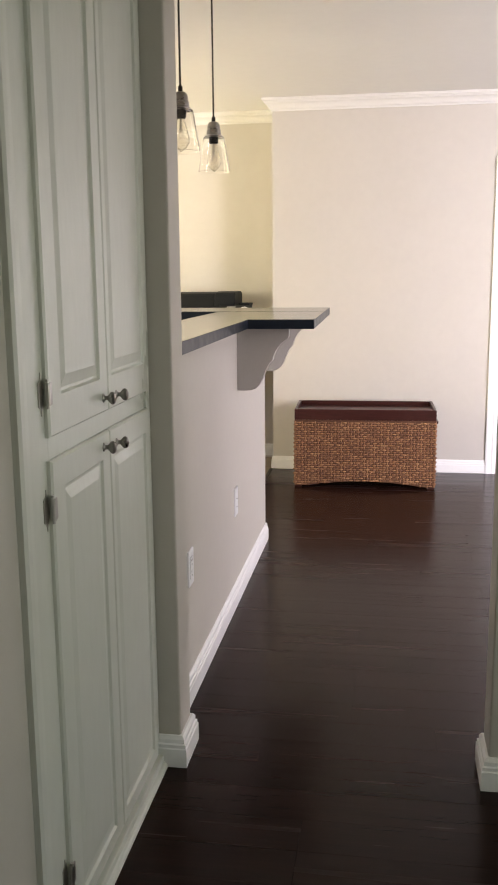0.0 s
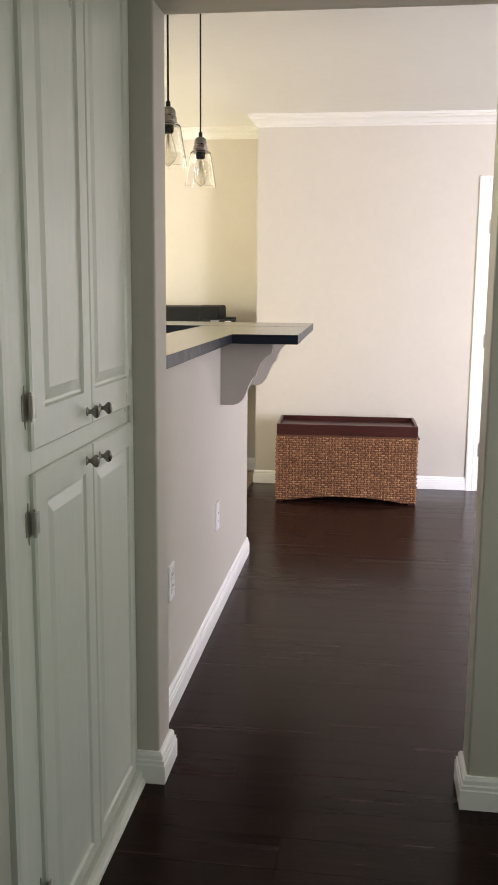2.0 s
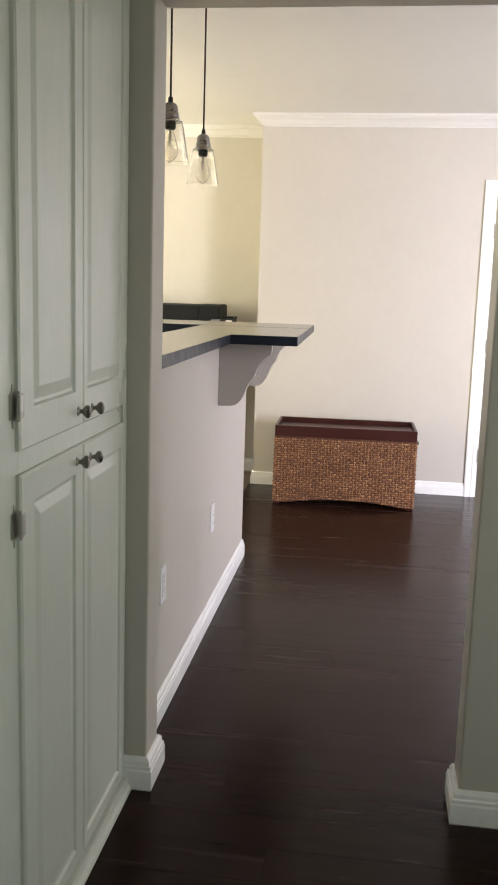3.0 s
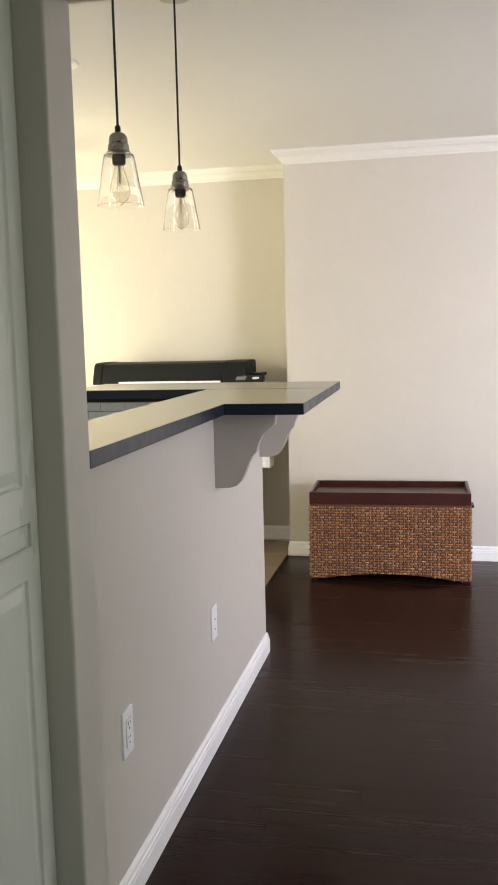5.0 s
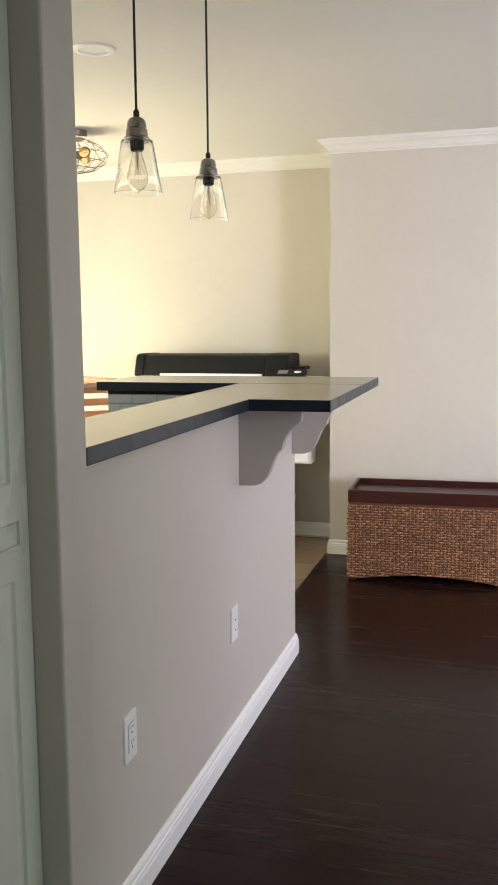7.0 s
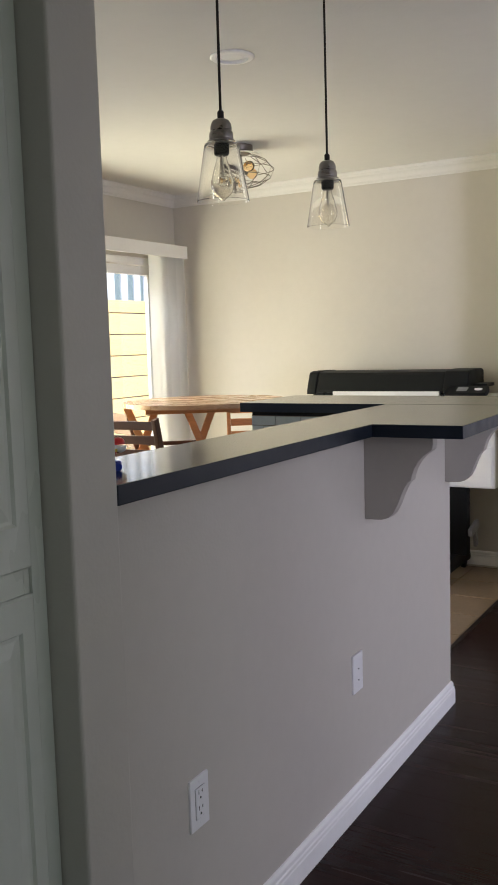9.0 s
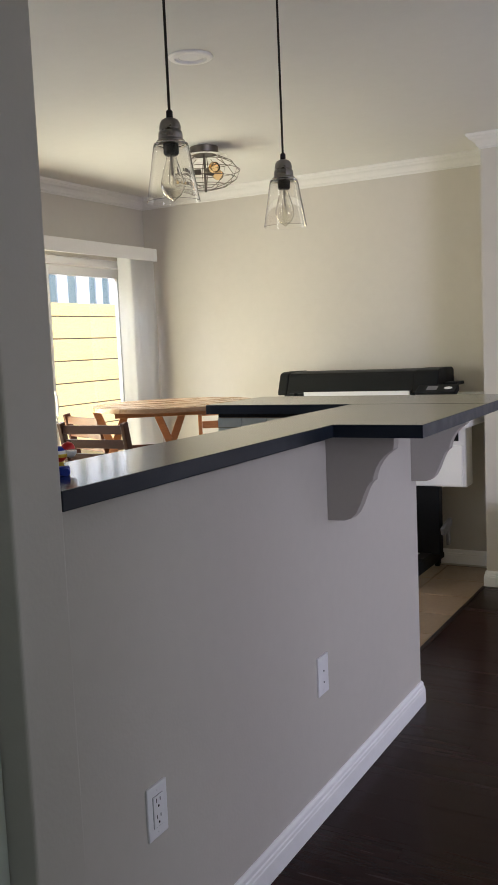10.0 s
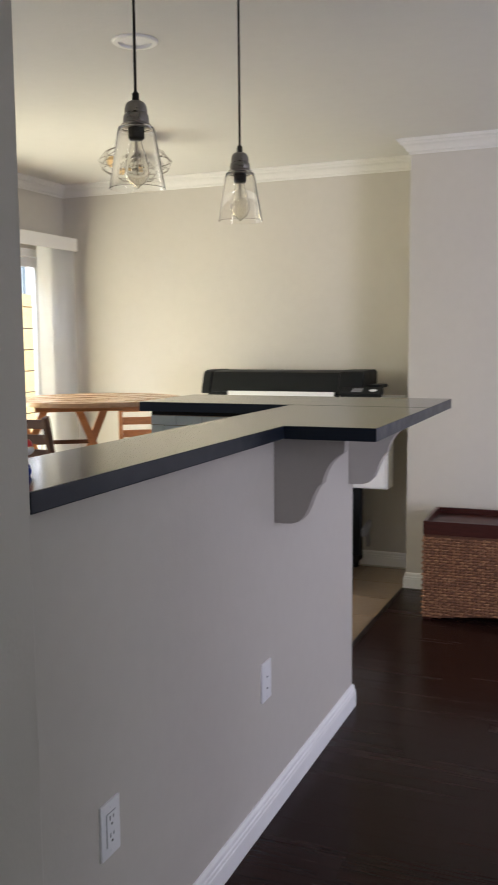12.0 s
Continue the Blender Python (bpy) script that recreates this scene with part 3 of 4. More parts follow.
def pantry():
    ob = thing("pantry_cabinet", (0.032, 0, 0), "off-white built-in pantry cabinet with closed raised-panel doors", "cabinet")
    y0, y1 = -0.905, FRONT - 0.0025
    gap, l, r = -0.415, -0.762, -0.090
    part("carcass", bm_boxes([(-0.61, -0.059, y0 + 0.02, y0 + 0.04, 0, 2.165), (-0.61, -0.059, y1 - 0.02, y1, 0, 2.165), (-0.62, -0.61, y0 + 0.02, y1, 0, 2.165)]), CABINET, ob)
    for b in ((-0.058, -0.037, y0, l + 0.012, 0, 2.165), (-0.058, -0.031, r + 0.0015, y1, 0, 2.165), (-0.058, -0.037, r - 0.012, r + 0.001, 0, 2.165), (-0.058, -0.037, l + 0.012, r - 0.012, 1.014, 1.080),
              (-0.058, -0.037, l + 0.012, r - 0.012, 0.0, 0.075), (-0.058, -0.037, l + 0.012, r - 0.012, 2.09, 2.165)):
        part("face_frame", bm_box(*b, bevel=0.001), CABINET, ob)
    part("casing", bm_prism([(-0.0368, -0.924), (-0.018, -0.924), (-0.014, -0.916), (-0.014, -0.901), (-0.020, -0.892), (-0.022, -0.869), (-0.030, -0.859), (-0.0368, -0.855)], 0, 2.165, "z"), CABINET, ob)
    part("base_strip", bm_box(-0.0368, -0.016, -0.854, y1, 0.0, 0.050, bevel=0.003), CABINET, ob)
    part("shoe_moulding", bm_prism([(-0.0158, FLOOR), (-0.005, FLOOR), (-0.006, 0.022), (-0.010, 0.028), (-0.0158, 0.031)], -0.854, y1 - 0.016, "y"), CABINET, ob)
    a = raised_door(l, gap - 0.0015, 1.068, 2.115, 0.093, 0.080, 0.108, 0.075, "door", ob)
    b = raised_door(gap + 0.0015, r, 1.068, 2.115, 0.055, 0.061, 0.108, 0.075, "door", ob)
    c = raised_door(l, gap - 0.0015, 0.055, 1.025, 0.093, 0.080, 0.070, 0.092, "door", ob)
    d = raised_door(gap + 0.0015, r, 0.055, 1.025, 0.055, 0.061, 0.070, 0.092, "door", ob)
    for leaf, y, z in ((a, gap - 0.036, 1.100), (b, gap + 0.056, 1.096), (c, gap - 0.046, 0.994), (d, gap + 0.046, 0.988)):
        knob(leaf, y, z)
    for leaf, zs in ((a, (1.150, 1.95)), (c, (0.935, 0.18))):
        for z in zs:
            hinge(leaf, l - 0.003, z)


pantry()


# ---- pendants over the bar ----
def pendant(x, y, z):
    """z is the top of the metal cap."""
    ob = thing("pendant_lamp", (x, y, z), "clear glass pendant lamp with nickel cap on black cord", "pendant lamp", "pendants over the bar")
    part("ceiling_cup", bm_lathe([(0.060, CEILING - z), (0.060, CEILING - z - 0.012), (0.050, CEILING - z - 0.022), (0.006, CEILING - z - 0.026)], 32), NICKEL, ob, "", True)
    part("cord", bm_tube([(0, 0, 0.010), (0, 0, CEILING - z - 0.02)], 0.0032, 10), CORD, ob, "black cloth cord", True)
    part("cord_grip", bm_lathe([(0.0065, 0.0), (0.0075, 0.003), (0.0075, 0.016), (0.005, 0.019)], 16), CORD, ob, "", True)
    part("cap", bm_lathe([(0.007, 0.001), (0.013, 0.0), (0.019, -0.0036), (0.0228, -0.0099), (0.0246, -0.0189), (0.0248, -0.0243), (0.0235, -0.0257), (0.0245, -0.0270), (0.0268, -0.0297), (0.0278, -0.0378), (0.0278, -0.0450),
                          (0.0265, -0.0468), (0.031, -0.0477), (0.0325, -0.0491), (0.0325, -0.0508), (0.012, -0.0513)], 40), CAPMETAL, ob, "bell-shaped brushed nickel cap", True)
    part("socket", bm_lathe([(0.016, -0.0508), (0.0175, -0.0528), (0.0175, -0.0756), (0.014, -0.0797)], 24), BLACKP, ob, "black lamp socket", True)
    part("glass_shade", bm_lathe([(0.034, -0.0523), (0.039, -0.0554), (0.0410, -0.0632), (0.0610, -0.1830), (0.0595, -0.1835), (0.040, -0.0642), (0.0375, -0.0576), (0.034, -0.0544)], 48, closed=True), CLEAR, ob, "clear tapered glass shade", True)
    bulb = part("bulb", bm_lathe([(0.011, -0.0797), (0.012, -0.0880), (0.020, -0.1128), (0.0265, -0.1386), (0.026, -0.1541), (0.018, -0.1696), (0.006, -0.1778), (0.003, -0.1819), (0.0005, -0.1830),
                                  (0.0005, -0.1815), (0.0025, -0.1804), (0.0055, -0.1763), (0.0172, -0.1682), (0.0251, -0.1538), (0.0256, -0.1388), (0.0191, -0.1130), (0.0111, -0.0881), (0.0101, -0.0797)], 32, closed=True),
                CLEAR, ob, "unlit clear filament bulb", True)
    part("filament", bm_join(*[bm_tube([(0.003 * math.cos(k), 0.003 * math.sin(k), -0.082), (0.009 * math.cos(k), 0.009 * math.sin(k), -0.145)], 0.0006, 5) for k in (0.3, 1.6, 2.9, 4.2, 5.5)],
                             bm_tube([(0, 0, -0.08), (0, 0, -0.125)], 0.002, 8)), NICKEL, bulb)
    return ob


pendant(-0.063, 0.654, 1.932)
pendant(-0.069, 1.234, 1.931)


# ---- wall plates ----
def wall_plate(y, z, kind_of):
    label = "white double socket outlet plate on the half wall" if kind_of == "socket" else "white cable plate with two jacks on the half wall"
    ob = thing("outlet_plate" if kind_of == "socket" else "cable_plate", (FACE - 0.0003, y, z), label, "wall plate")
    part("plate", bm_box(0, 0.006, -0.035, 0.035, -0.058, 0.058, bevel=0.002), WHITEP, ob)
    if kind_of == "socket":
        part("insert", bm_box(0.0056, 0.0082, -0.0168, 0.0168, -0.0335, 0.0335, bevel=0.001), WHITEP, ob)
        part("insert_gap", bm_boxes([(0.0056, 0.0064, -0.0182, -0.0170, -0.035, 0.035), (0.0056, 0.0064, 0.0170, 0.0182, -0.035, 0.035), (0.0056, 0.0064, -0.017, 0.017, 0.0338, 0.035), (0.0056, 0.0064, -0.017, 0.017, -0.035, -0.0338)]), GREYP, ob)
        for s in (-1, 1):
            for b in ((-0.0075, -0.0055, 0.002, 0.011), (0.0055, 0.0075, 0.003, 0.010)):
                part("slot", bm_box(0.0080, 0.0086, b[0], b[1], s * 0.018 + b[2], s * 0.018 + b[3]), BLACKP, ob)
            part("ground_hole", moved(bm_lathe([(0.0028, 0), (0.0028, 0.0006)], 12), pose(0.0080, 0, s * 0.018 - 0.007, 0, 90, 0)), BLACKP, ob)
    else:
        for z1 in (0.012, -0.022):
            part("jack", moved(bm_lathe([(0.0022, 0), (0.0022, 0.003), (0.0012, 0.0035)], 14), pose(0.0058, 0, z1, 0, 90, 0)), GREYP, ob, "", True)
    for s in (-1, 1):
        part("screw", moved(bm_lathe([(0.003, 0), (0.003, 0.0007), (0.002, 0.0012)], 12), pose(0.0058, 0, s * 0.046, 0, 90, 0)), WHITEP, ob, "", True)


wall_plate(0.368, 0.447, "socket")
wall_plate(1.222, 0.444, "cable")

# ---- ceiling fittings ----
downlight = thing("recessed_downlight", (-0.724, 1.826, CEILING), "unlit white recessed ceiling downlight", "downlight")
part("trim_ring", bm_lathe([(0.082, -0.0005), (0.082, -0.004), (0.077, -0.008), (0.060, -0.009), (0.058, -0.0005)], 40, closed=True), TRIM, downlight, "", True)
part("reflector", bm_lathe([(0.058, -0.0010), (0.046, -0.0045), (0.0455, -0.0010)], 40, closed=True), TRIM, downlight, "", True)
part("lens", bm_lathe([(0.046, -0.0012), (0.045, -0.0024)], 40), WHITEP, downlight, "", True)


def cage_light(x, y):
    ob = thing("cage_ceiling_light", (x, y, CEILING), "dark metal caged ceiling light with unlit amber bulbs", "ceiling light")
    part("ceiling_plate", bm_lathe([(0.076, -0.0005), (0.076, -0.030), (0.073, -0.036), (0.068, -0.040)], 40), BRONZE, ob, "", True)
    rows = [(0.080, -0.050), (0.150, -0.082), (0.188, -0.125), (0.170, -0.168), (0.118, -0.203), (0.050, -0.220)]
    for r, z in rows[1:]:
        part("cage_ring", bm_tube([(r * math.cos(a * math.pi / 18), r * math.sin(a * math.pi / 18), z) for a in range(36)], 0.0018, 6, ring=True), BRONZE, ob, "", True)
    for k in range(12):
        a = k * math.pi / 6 + 0.1
        part("cage_wire", bm_tube([(r * math.cos(a), r * math.sin(a), z) for r, z in rows], 0.0018, 6), BRONZE, ob, "", True)
    part("stem", bm_tube([(0, 0, -0.04), (0, 0, -0.235)], 0.007, 10), BRONZE, ob, "", True)
    part("reflector", bm_lathe([(0.118, -0.046), (0.122, -0.050), (0.066, -0.0425), (0.066, -0.0405)], 40, closed=True), TRIM, ob, "white inner reflector dish", True)
    for k in range(3):
        a = k * 2 * math.pi / 3 - 0.6
        turn = pose(0, 0, -0.128, 0, 90, math.degrees(a))
        sock = part("lamp_holder", moved(bm_lathe([(0.014, 0.02), (0.015, 0.024), (0.015, 0.065), (0.012, 0.068)], 16), turn), BRONZE, ob, "", True)
        part("bulb", moved(bm_lathe([(0.011, 0.069), (0.022, 0.095), (0.029, 0.118), (0.026, 0.136), (0.012, 0.148), (0.002, 0.150)], 20), turn), AMBER, sock, "amber glass bulb", True)


cage_light(-1.480, 3.140)

# ---- doorway beside the chest ----
casing = thing("door_casing", (0, 0, 0), "white moulded casing and jamb of the far doorway", "door frame", "", "structure")
CAS = [(0.0, 0.0), (0.0, 0.016), (0.006, 0.019), (0.016, 0.019), (0.022, 0.015), (0.040, 0.014), (0.048, 0.017), (0.058, 0.012), (0.064, 0.009), (0.064, 0.0)]
part("left_casing", bm_prism([(1.264 + u, CHEST_WALL - w) for u, w in CAS], 0, 2.086, "z"), TRIM, casing)
part("right_casing", bm_prism([(DOOR_R + 0.079 - u, CHEST_WALL - w) for u, w in CAS], 0, 2.086, "z"), TRIM, casing)
part("top_casing", bm_prism([(CHEST_WALL - w, 2.086 - u) for u, w in CAS], 1.329, DOOR_R + 0.014, "x"), TRIM, casing)
part("left_jamb", bm_box(1.329, 1.345, CHEST_WALL - 0.004, CHEST_WALL + 0.124, 0, 2.022), TRIM, casing)
part("right_jamb", bm_box(DOOR_R - 0.002, DOOR_R + 0.014, CHEST_WALL - 0.004, CHEST_WALL + 0.124, 0, 2.022), TRIM, casing)
part("head_jamb", bm_box(1.3455, DOOR_R - 0.0025, CHEST_WALL - 0.004, CHEST_WALL + 0.124, 2.004, 2.023), TRIM, casing)
part("stop", bm_box(1.345, 1.357, CHEST_WALL + 0.060, CHEST_WALL + 0.082, 0, 2.003), TRIM, casing)
for z in (1.769, 1.029, 0.297):
    part("hinge", bm_join(bm_tube([(1.3465, CHEST_WALL - 0.009, z - 0.045), (1.3465, CHEST_WALL - 0.009, z + 0.045)], 0.006, 12),
                          bm_box(1.336, 1.357, CHEST_WALL - 0.0075, CHEST_WALL - 0.0042, z - 0.044, z + 0.044)), NICKEL, casing, "nickel door hinge", True)
door = thing("panel_door", (1.348, CHEST_WALL - 0.003, FLOOR + 0.006), "closed white interior door in the far doorway", "door")
part("leaf", bm_box(0, 0.790, 0.0, 0.035, 0, 1.98, bevel=0.002), TRIM, door)
for x0, x1 in ((0.115, 0.345), (0.445, 0.675)):
    for z0, z1 in ((0.24, 0.80), (0.96, 1.50), (1.62, 1.86)):
        part("door_panel", bm_box(x0, x1, -0.004, 0.0005, z0, z1, bevel=0.003), TRIM, door)
part("door_knob", moved(bm_lathe([(0.024, 0), (0.024, 0.006), (0.010, 0.012), (0.010, 0.030), (0.026, 0.042), (0.028, 0.055), (0.018, 0.066)], 24), pose(0.73, 0.001, 0.95, 90, 0, 0)), NICKEL, door, "nickel door knob", True)


# ---- sliding glass door, valance and blinds ----
slider = thing("sliding_glass_door", (0, 0, 0), "white vinyl sliding glass door to the sunny patio", "sliding door", "", "structure")
for nm, b in (("frame_head", (LEFT - 0.11, LEFT - 0.01, SLIDE_0, SLIDE_1, SLIDE_TOP - 0.05, SLIDE_TOP)), ("frame_sill", (LEFT - 0.11, LEFT - 0.01, SLIDE_0, SLIDE_1, 0.0, 0.04)),
              ("frame_side", (LEFT - 0.11, LEFT - 0.01, SLIDE_0, SLIDE_0 + 0.05, 0.04, SLIDE_TOP - 0.05)), ("frame_side", (LEFT - 0.11, LEFT - 0.01, SLIDE_1 - 0.05, SLIDE_1, 0.04, SLIDE_TOP - 0.05))):
    part(nm, bm_box(*b, bevel=0.002), VINYL, slider)
for nm, x, y0, y1 in (("sliding_panel", LEFT - 0.045, 3.200, 4.065), ("fixed_panel", LEFT - 0.085, 2.275, 3.262)):
    p = part(nm, bm_boxes([(x - 0.016, x + 0.016, y0, y0 + 0.085, 0.045, 1.975), (x - 0.016, x + 0.016, y1 - 0.085, y1, 0.045, 1.975),
                           (x - 0.016, x + 0.016, y0 + 0.085, y1 - 0.085, 1.915, 1.975), (x - 0.016, x + 0.016, y0 + 0.085, y1 - 0.085, 0.045, 0.14)], bevel=0.002), VINYL, slider)
    pane = part("pane", bm_box(x - 0.003, x + 0.003, y0 + 0.083, y1 - 0.083, 0.138, 1.917), PANE, p)
    pane.visible_shadow = False
part("pull_handle", bm_tube([(LEFT - 0.028, 3.236, 1.18), (LEFT + 0.004, 3.236, 1.175), (LEFT + 0.012, 3.236, 1.15), (LEFT + 0.012, 3.236, 1.03), (LEFT + 0.004, 3.236, 1.005), (LEFT - 0.028, 3.236, 1.0)], 0.009, 10), VINYL, slider, "white looped pull handle", True)

valance = thing("blind_valance", (0, 0, 0), "white boxed valance above the vertical blinds", "valance")
part("face_board", bm_box(-2.545, -2.530, 2.08, 4.176, 2.025, 2.111, bevel=0.003), VINYL, valance)
part("end_return", bm_box(LEFT + 0.001, -2.5455, 4.162, 4.176, 2.025, 2.111, bevel=0.002), VINYL, valance)
part("end_return", bm_box(LEFT + 0.001, -2.5455, 2.08, 2.094, 2.025, 2.111, bevel=0.002), VINYL, valance)
part("top_board", bm_box(LEFT + 0.001, -2.5455, 2.095, 4.161, 2.099, 2.111), VINYL, valance)
part("track", bm_box(-2.635, -2.585, 2.11, 4.155, 2.050, 2.085, bevel=0.003), VINYL, valance)

blinds = thing("vertical_blinds", (0, 0, 0), "white vertical blinds drawn open into a stack", "blinds")
for k in range(9):
    y = 3.888 + k * 0.034
    bm = bm_prism([(-0.044, 0.0), (-0.022, 0.004), (0.0, 0.0055), (0.022, 0.004), (0.044, 0.0), (0.044, 0.0012), (0.022, 0.0052), (0.0, 0.0067), (-0.022, 0.0052), (-0.044, 0.0012)], 0.03, 2.048, "z")
    part("vane", moved(bm, pose(-2.605, y, 0, 0, 0, 34 - 3.0 * (k % 3))), VANE, blinds, "", True)

# ---- wall tiles under the counter's arm ----
TILE_W, TILE_H = 0.112, 0.036
tile_wall = thing("tile_backsplash", (0, 0, 0), "grey-green tiles in running bond on the bar's low wall", "backsplash", "", "structure")
part("grout_bed", bm_box(-0.800, -0.166, ARM_WALL - 0.0035, ARM_WALL - 0.0002, 0.0, 1.130), GROUT, tile_wall)
for row in range(9):
    z1 = 1.128 - row * (TILE_H + 0.0025)
    x = -0.799 - (TILE_W / 2 if row % 2 else 0)
    while x < -0.17:
        x0, x1 = max(x, -0.799), min(x + TILE_W, -0.167)
        if x1 - x0 > 0.012:
            part("tile", bm_box(x0 + 0.0012, x1 - 0.0012, ARM_WALL - 0.009, ARM_WALL - 0.0036, z1 - TILE_H, z1, bevel=0.0012), GLASSTILE, tile_wall)
        x += TILE_W

# ---- large-format printer ----
def printer():
    ob = thing("large_format_printer", (-0.010, 0.060, 0), "black and white large-format printer on a black wheeled stand", "printer")
    # section (y, z) of the long black cover, front to the room
    cover = [(3.80, 1.100), (3.802, 1.122), (3.838, 1.214), (3.850, 1.228), (3.880, 1.236), (3.98, 1.238), (4.10, 1.236), (4.135, 1.224), (4.14, 1.100)]
    part("cover", bm_prism(cover, -1.390, -0.585, "x", bevel=0.003), BLACKP, ob, "long black printer cover")
    swollen = [(y + (-0.006 if y < 4 else 0.004), z + (0.004 if z > 1.12 else 0)) for y, z in cover]
    part("left_end_cap", bm_prism(swollen, -1.452, -1.392, "x", bevel=0.008), BLACKP, ob)
    part("right_end_cap", bm_prism(swollen, -0.583, -0.440, "x", bevel=0.008), BLACKP, ob)
    part("body", bm_box(-1.470, -0.260, 3.78, 4.16, 0.905, 1.086, bevel=0.012), WHITEP, ob, "white printer body")
    part("paper", bm_box(-1.270, -0.600, 3.786, 3.80, 1.080, 1.118), WHITEP, ob, "white paper in the slot")
    part("slot_shadow", bm_box(-1.41, -0.60, 3.802, 3.82, 1.0865, 1.10), BLACKP, ob)
    for x in (-1.35, -1.29):
        part("paper_lever", bm_box(x - 0.02, x + 0.02, 3.782, 3.80, 1.087, 1.112, bevel=0.003), BLACKP, ob)
    panel = part("control_panel", moved(bm_box(-0.115, 0.115, -0.05, 0.05, -0.015, 0.022, bevel=0.006), pose(-0.434, 3.775, 1.112, 22, 0, 0)), BLACKP, ob, "black control panel")
    part("display", moved(bm_box(-0.055, 0.005, -0.024, 0.024, 0.0222, 0.0232), pose(-0.434, 3.775, 1.112, 22, 0, 0)), GREYP, panel)
    part("button", moved(bm_lathe([(0.019, 0.0222), (0.019, 0.0240), (0.015, 0.0255)], 24), pose(-0.366, 3.772, 1.112, 22, 0, 0) @ Matrix.Diagonal((1.2, 0.8, 1, 1))), WHITEP, panel, "white oval button", True)
    part("top_tray", bm_box(-0.425, -0.345, 3.86, 4.02, 1.140, 1.160, bevel=0.006), BLACKP, ob)
    part("right_module", bm_box(-0.92, -0.318, 3.93, 4.07, 0.543, 0.904, bevel=0.010), WHITEP, ob, "white lower cartridge module")
    part("module_drawer", bm_box(-0.90, -0.338, 3.918, 3.9298, 0.552, 0.790, bevel=0.004), WHITEP, ob)
    part("module_recess", bm_box(-0.60, -0.360, 3.922, 3.9298, 0.815, 0.895, bevel=0.002), BLACKP, ob)
    for x in (-0.575, -1.40):
        leg = part("stand_leg", bm_box(x - 0.085, x + 0.085, 3.95, 4.02, 0.13, 0.5425 if x > -1 else 0.904, bevel=0.006), BLACKP, ob)
        part("stand_foot", bm_prism([(3.62, 0.055), (3.62, 0.085), (3.80, 0.135), (4.10, 0.135), (4.20, 0.085), (4.20, 0.055)], x - 0.035, x + 0.035, "x", bevel=0.004), BLACKP, leg)
        for y in (3.66, 4.17):
            part("caster", moved(bm_lathe([(0.012, -0.014), (0.028, -0.013), (0.030, -0.008), (0.030, 0.008), (0.028, 0.013), (0.012, 0.014)], 20), pose(x, y, 0.0305, 0, 90, 0)), BLACKP, leg, "", True)
            part("caster_fork", bm_box(x - 0.020, x + 0.020, y - 0.016, y + 0.016, 0.044, 0.060, bevel=0.003), BLACKP, leg)
    # basket and back sheet are added to block window light under the printer
    basket = part("media_basket", bm_prism([(3.70, 0.50), (3.72, 0.30), (3.80, 0.16), (3.92, 0.14), (3.94, 0.15), (3.83, 0.18), (3.745, 0.31), (3.725, 0.50)], -1.312, -0.663, "x"), CORD, ob, "black fabric basket added to block light")
    part("basket_rod", bm_tube([(-1.32, 3.712, 0.50), (-0.655, 3.712, 0.50)], 0.008, 10), BLACKP, basket, "", True)
    part("back_sheet", bm_box(-1.312, -0.663, 4.003, 4.012, 0.14, 0.90), CORD, ob)
    part("cross_beam", bm_box(-1.314, -0.661, 3.97, 4.00, 0.30, 0.36, bevel=0.004), BLACKP, ob)
    part("basket_bracket", moved(bm_join(bm_box(-0.012, 0.012, -0.10, 0.06, 0.0, 0.045, bevel=0.004), bm_box(-0.010, 0.010, -0.02, 0.02, -0.10, 0.001, bevel=0.003)), pose(-0.462, 4.02, 0.275, 12, 0, 0)), GREYP, ob, "pale bracket of the stand")


printer()


# ---- dining furniture ----
def round_table():
    turn = 34.0
    ob = thing("round_table", (-1.807, 3.220, 0), "tall round reddish wooden folding table", "table", turn=turn)
    H, R = 1.106, 0.470
    n = 9
    for k in range(n):
        y0, y1 = -R + k * 2 * R / n + 0.0015, -R + (k + 1) * 2 * R / n - 0.0015
        top, bottom = [], []
        for i in range(9):
            y = y0 + (y1 - y0) * i / 8
            half = math.sqrt(max(R * R - y * y, 0.0004))
            top.append((half, y))
            bottom.append((-half, y))
        part("top_slat", bm_prism(top + bottom[::-1], H - 0.024, H, "z"), TABLETOP, ob)
    for y in (-0.26, 0.26):
        part("batten", bm_box(-0.33, 0.33, y - 0.022, y + 0.022, H - 0.055, H - 0.0245, bevel=0.003), TEAK, ob)
    for x, y in ((-0.03, -0.02), (-0.36, -0.04)):
        for s in (-1, 1):
            part("leg", bm_bar((x + s * 0.085, y + s * 0.022, H - 0.025), (x - s * 0.34, y + s * 0.022, 0.0), 0.042, 0.024, (0, 1, 0)), TEAK, ob)
    part("stretcher", bm_bar((-0.36, -0.03, 0.865), (-0.03, -0.03, 0.865), 0.022, 0.022), TEAKSHADE, ob)
    return ob


round_table()


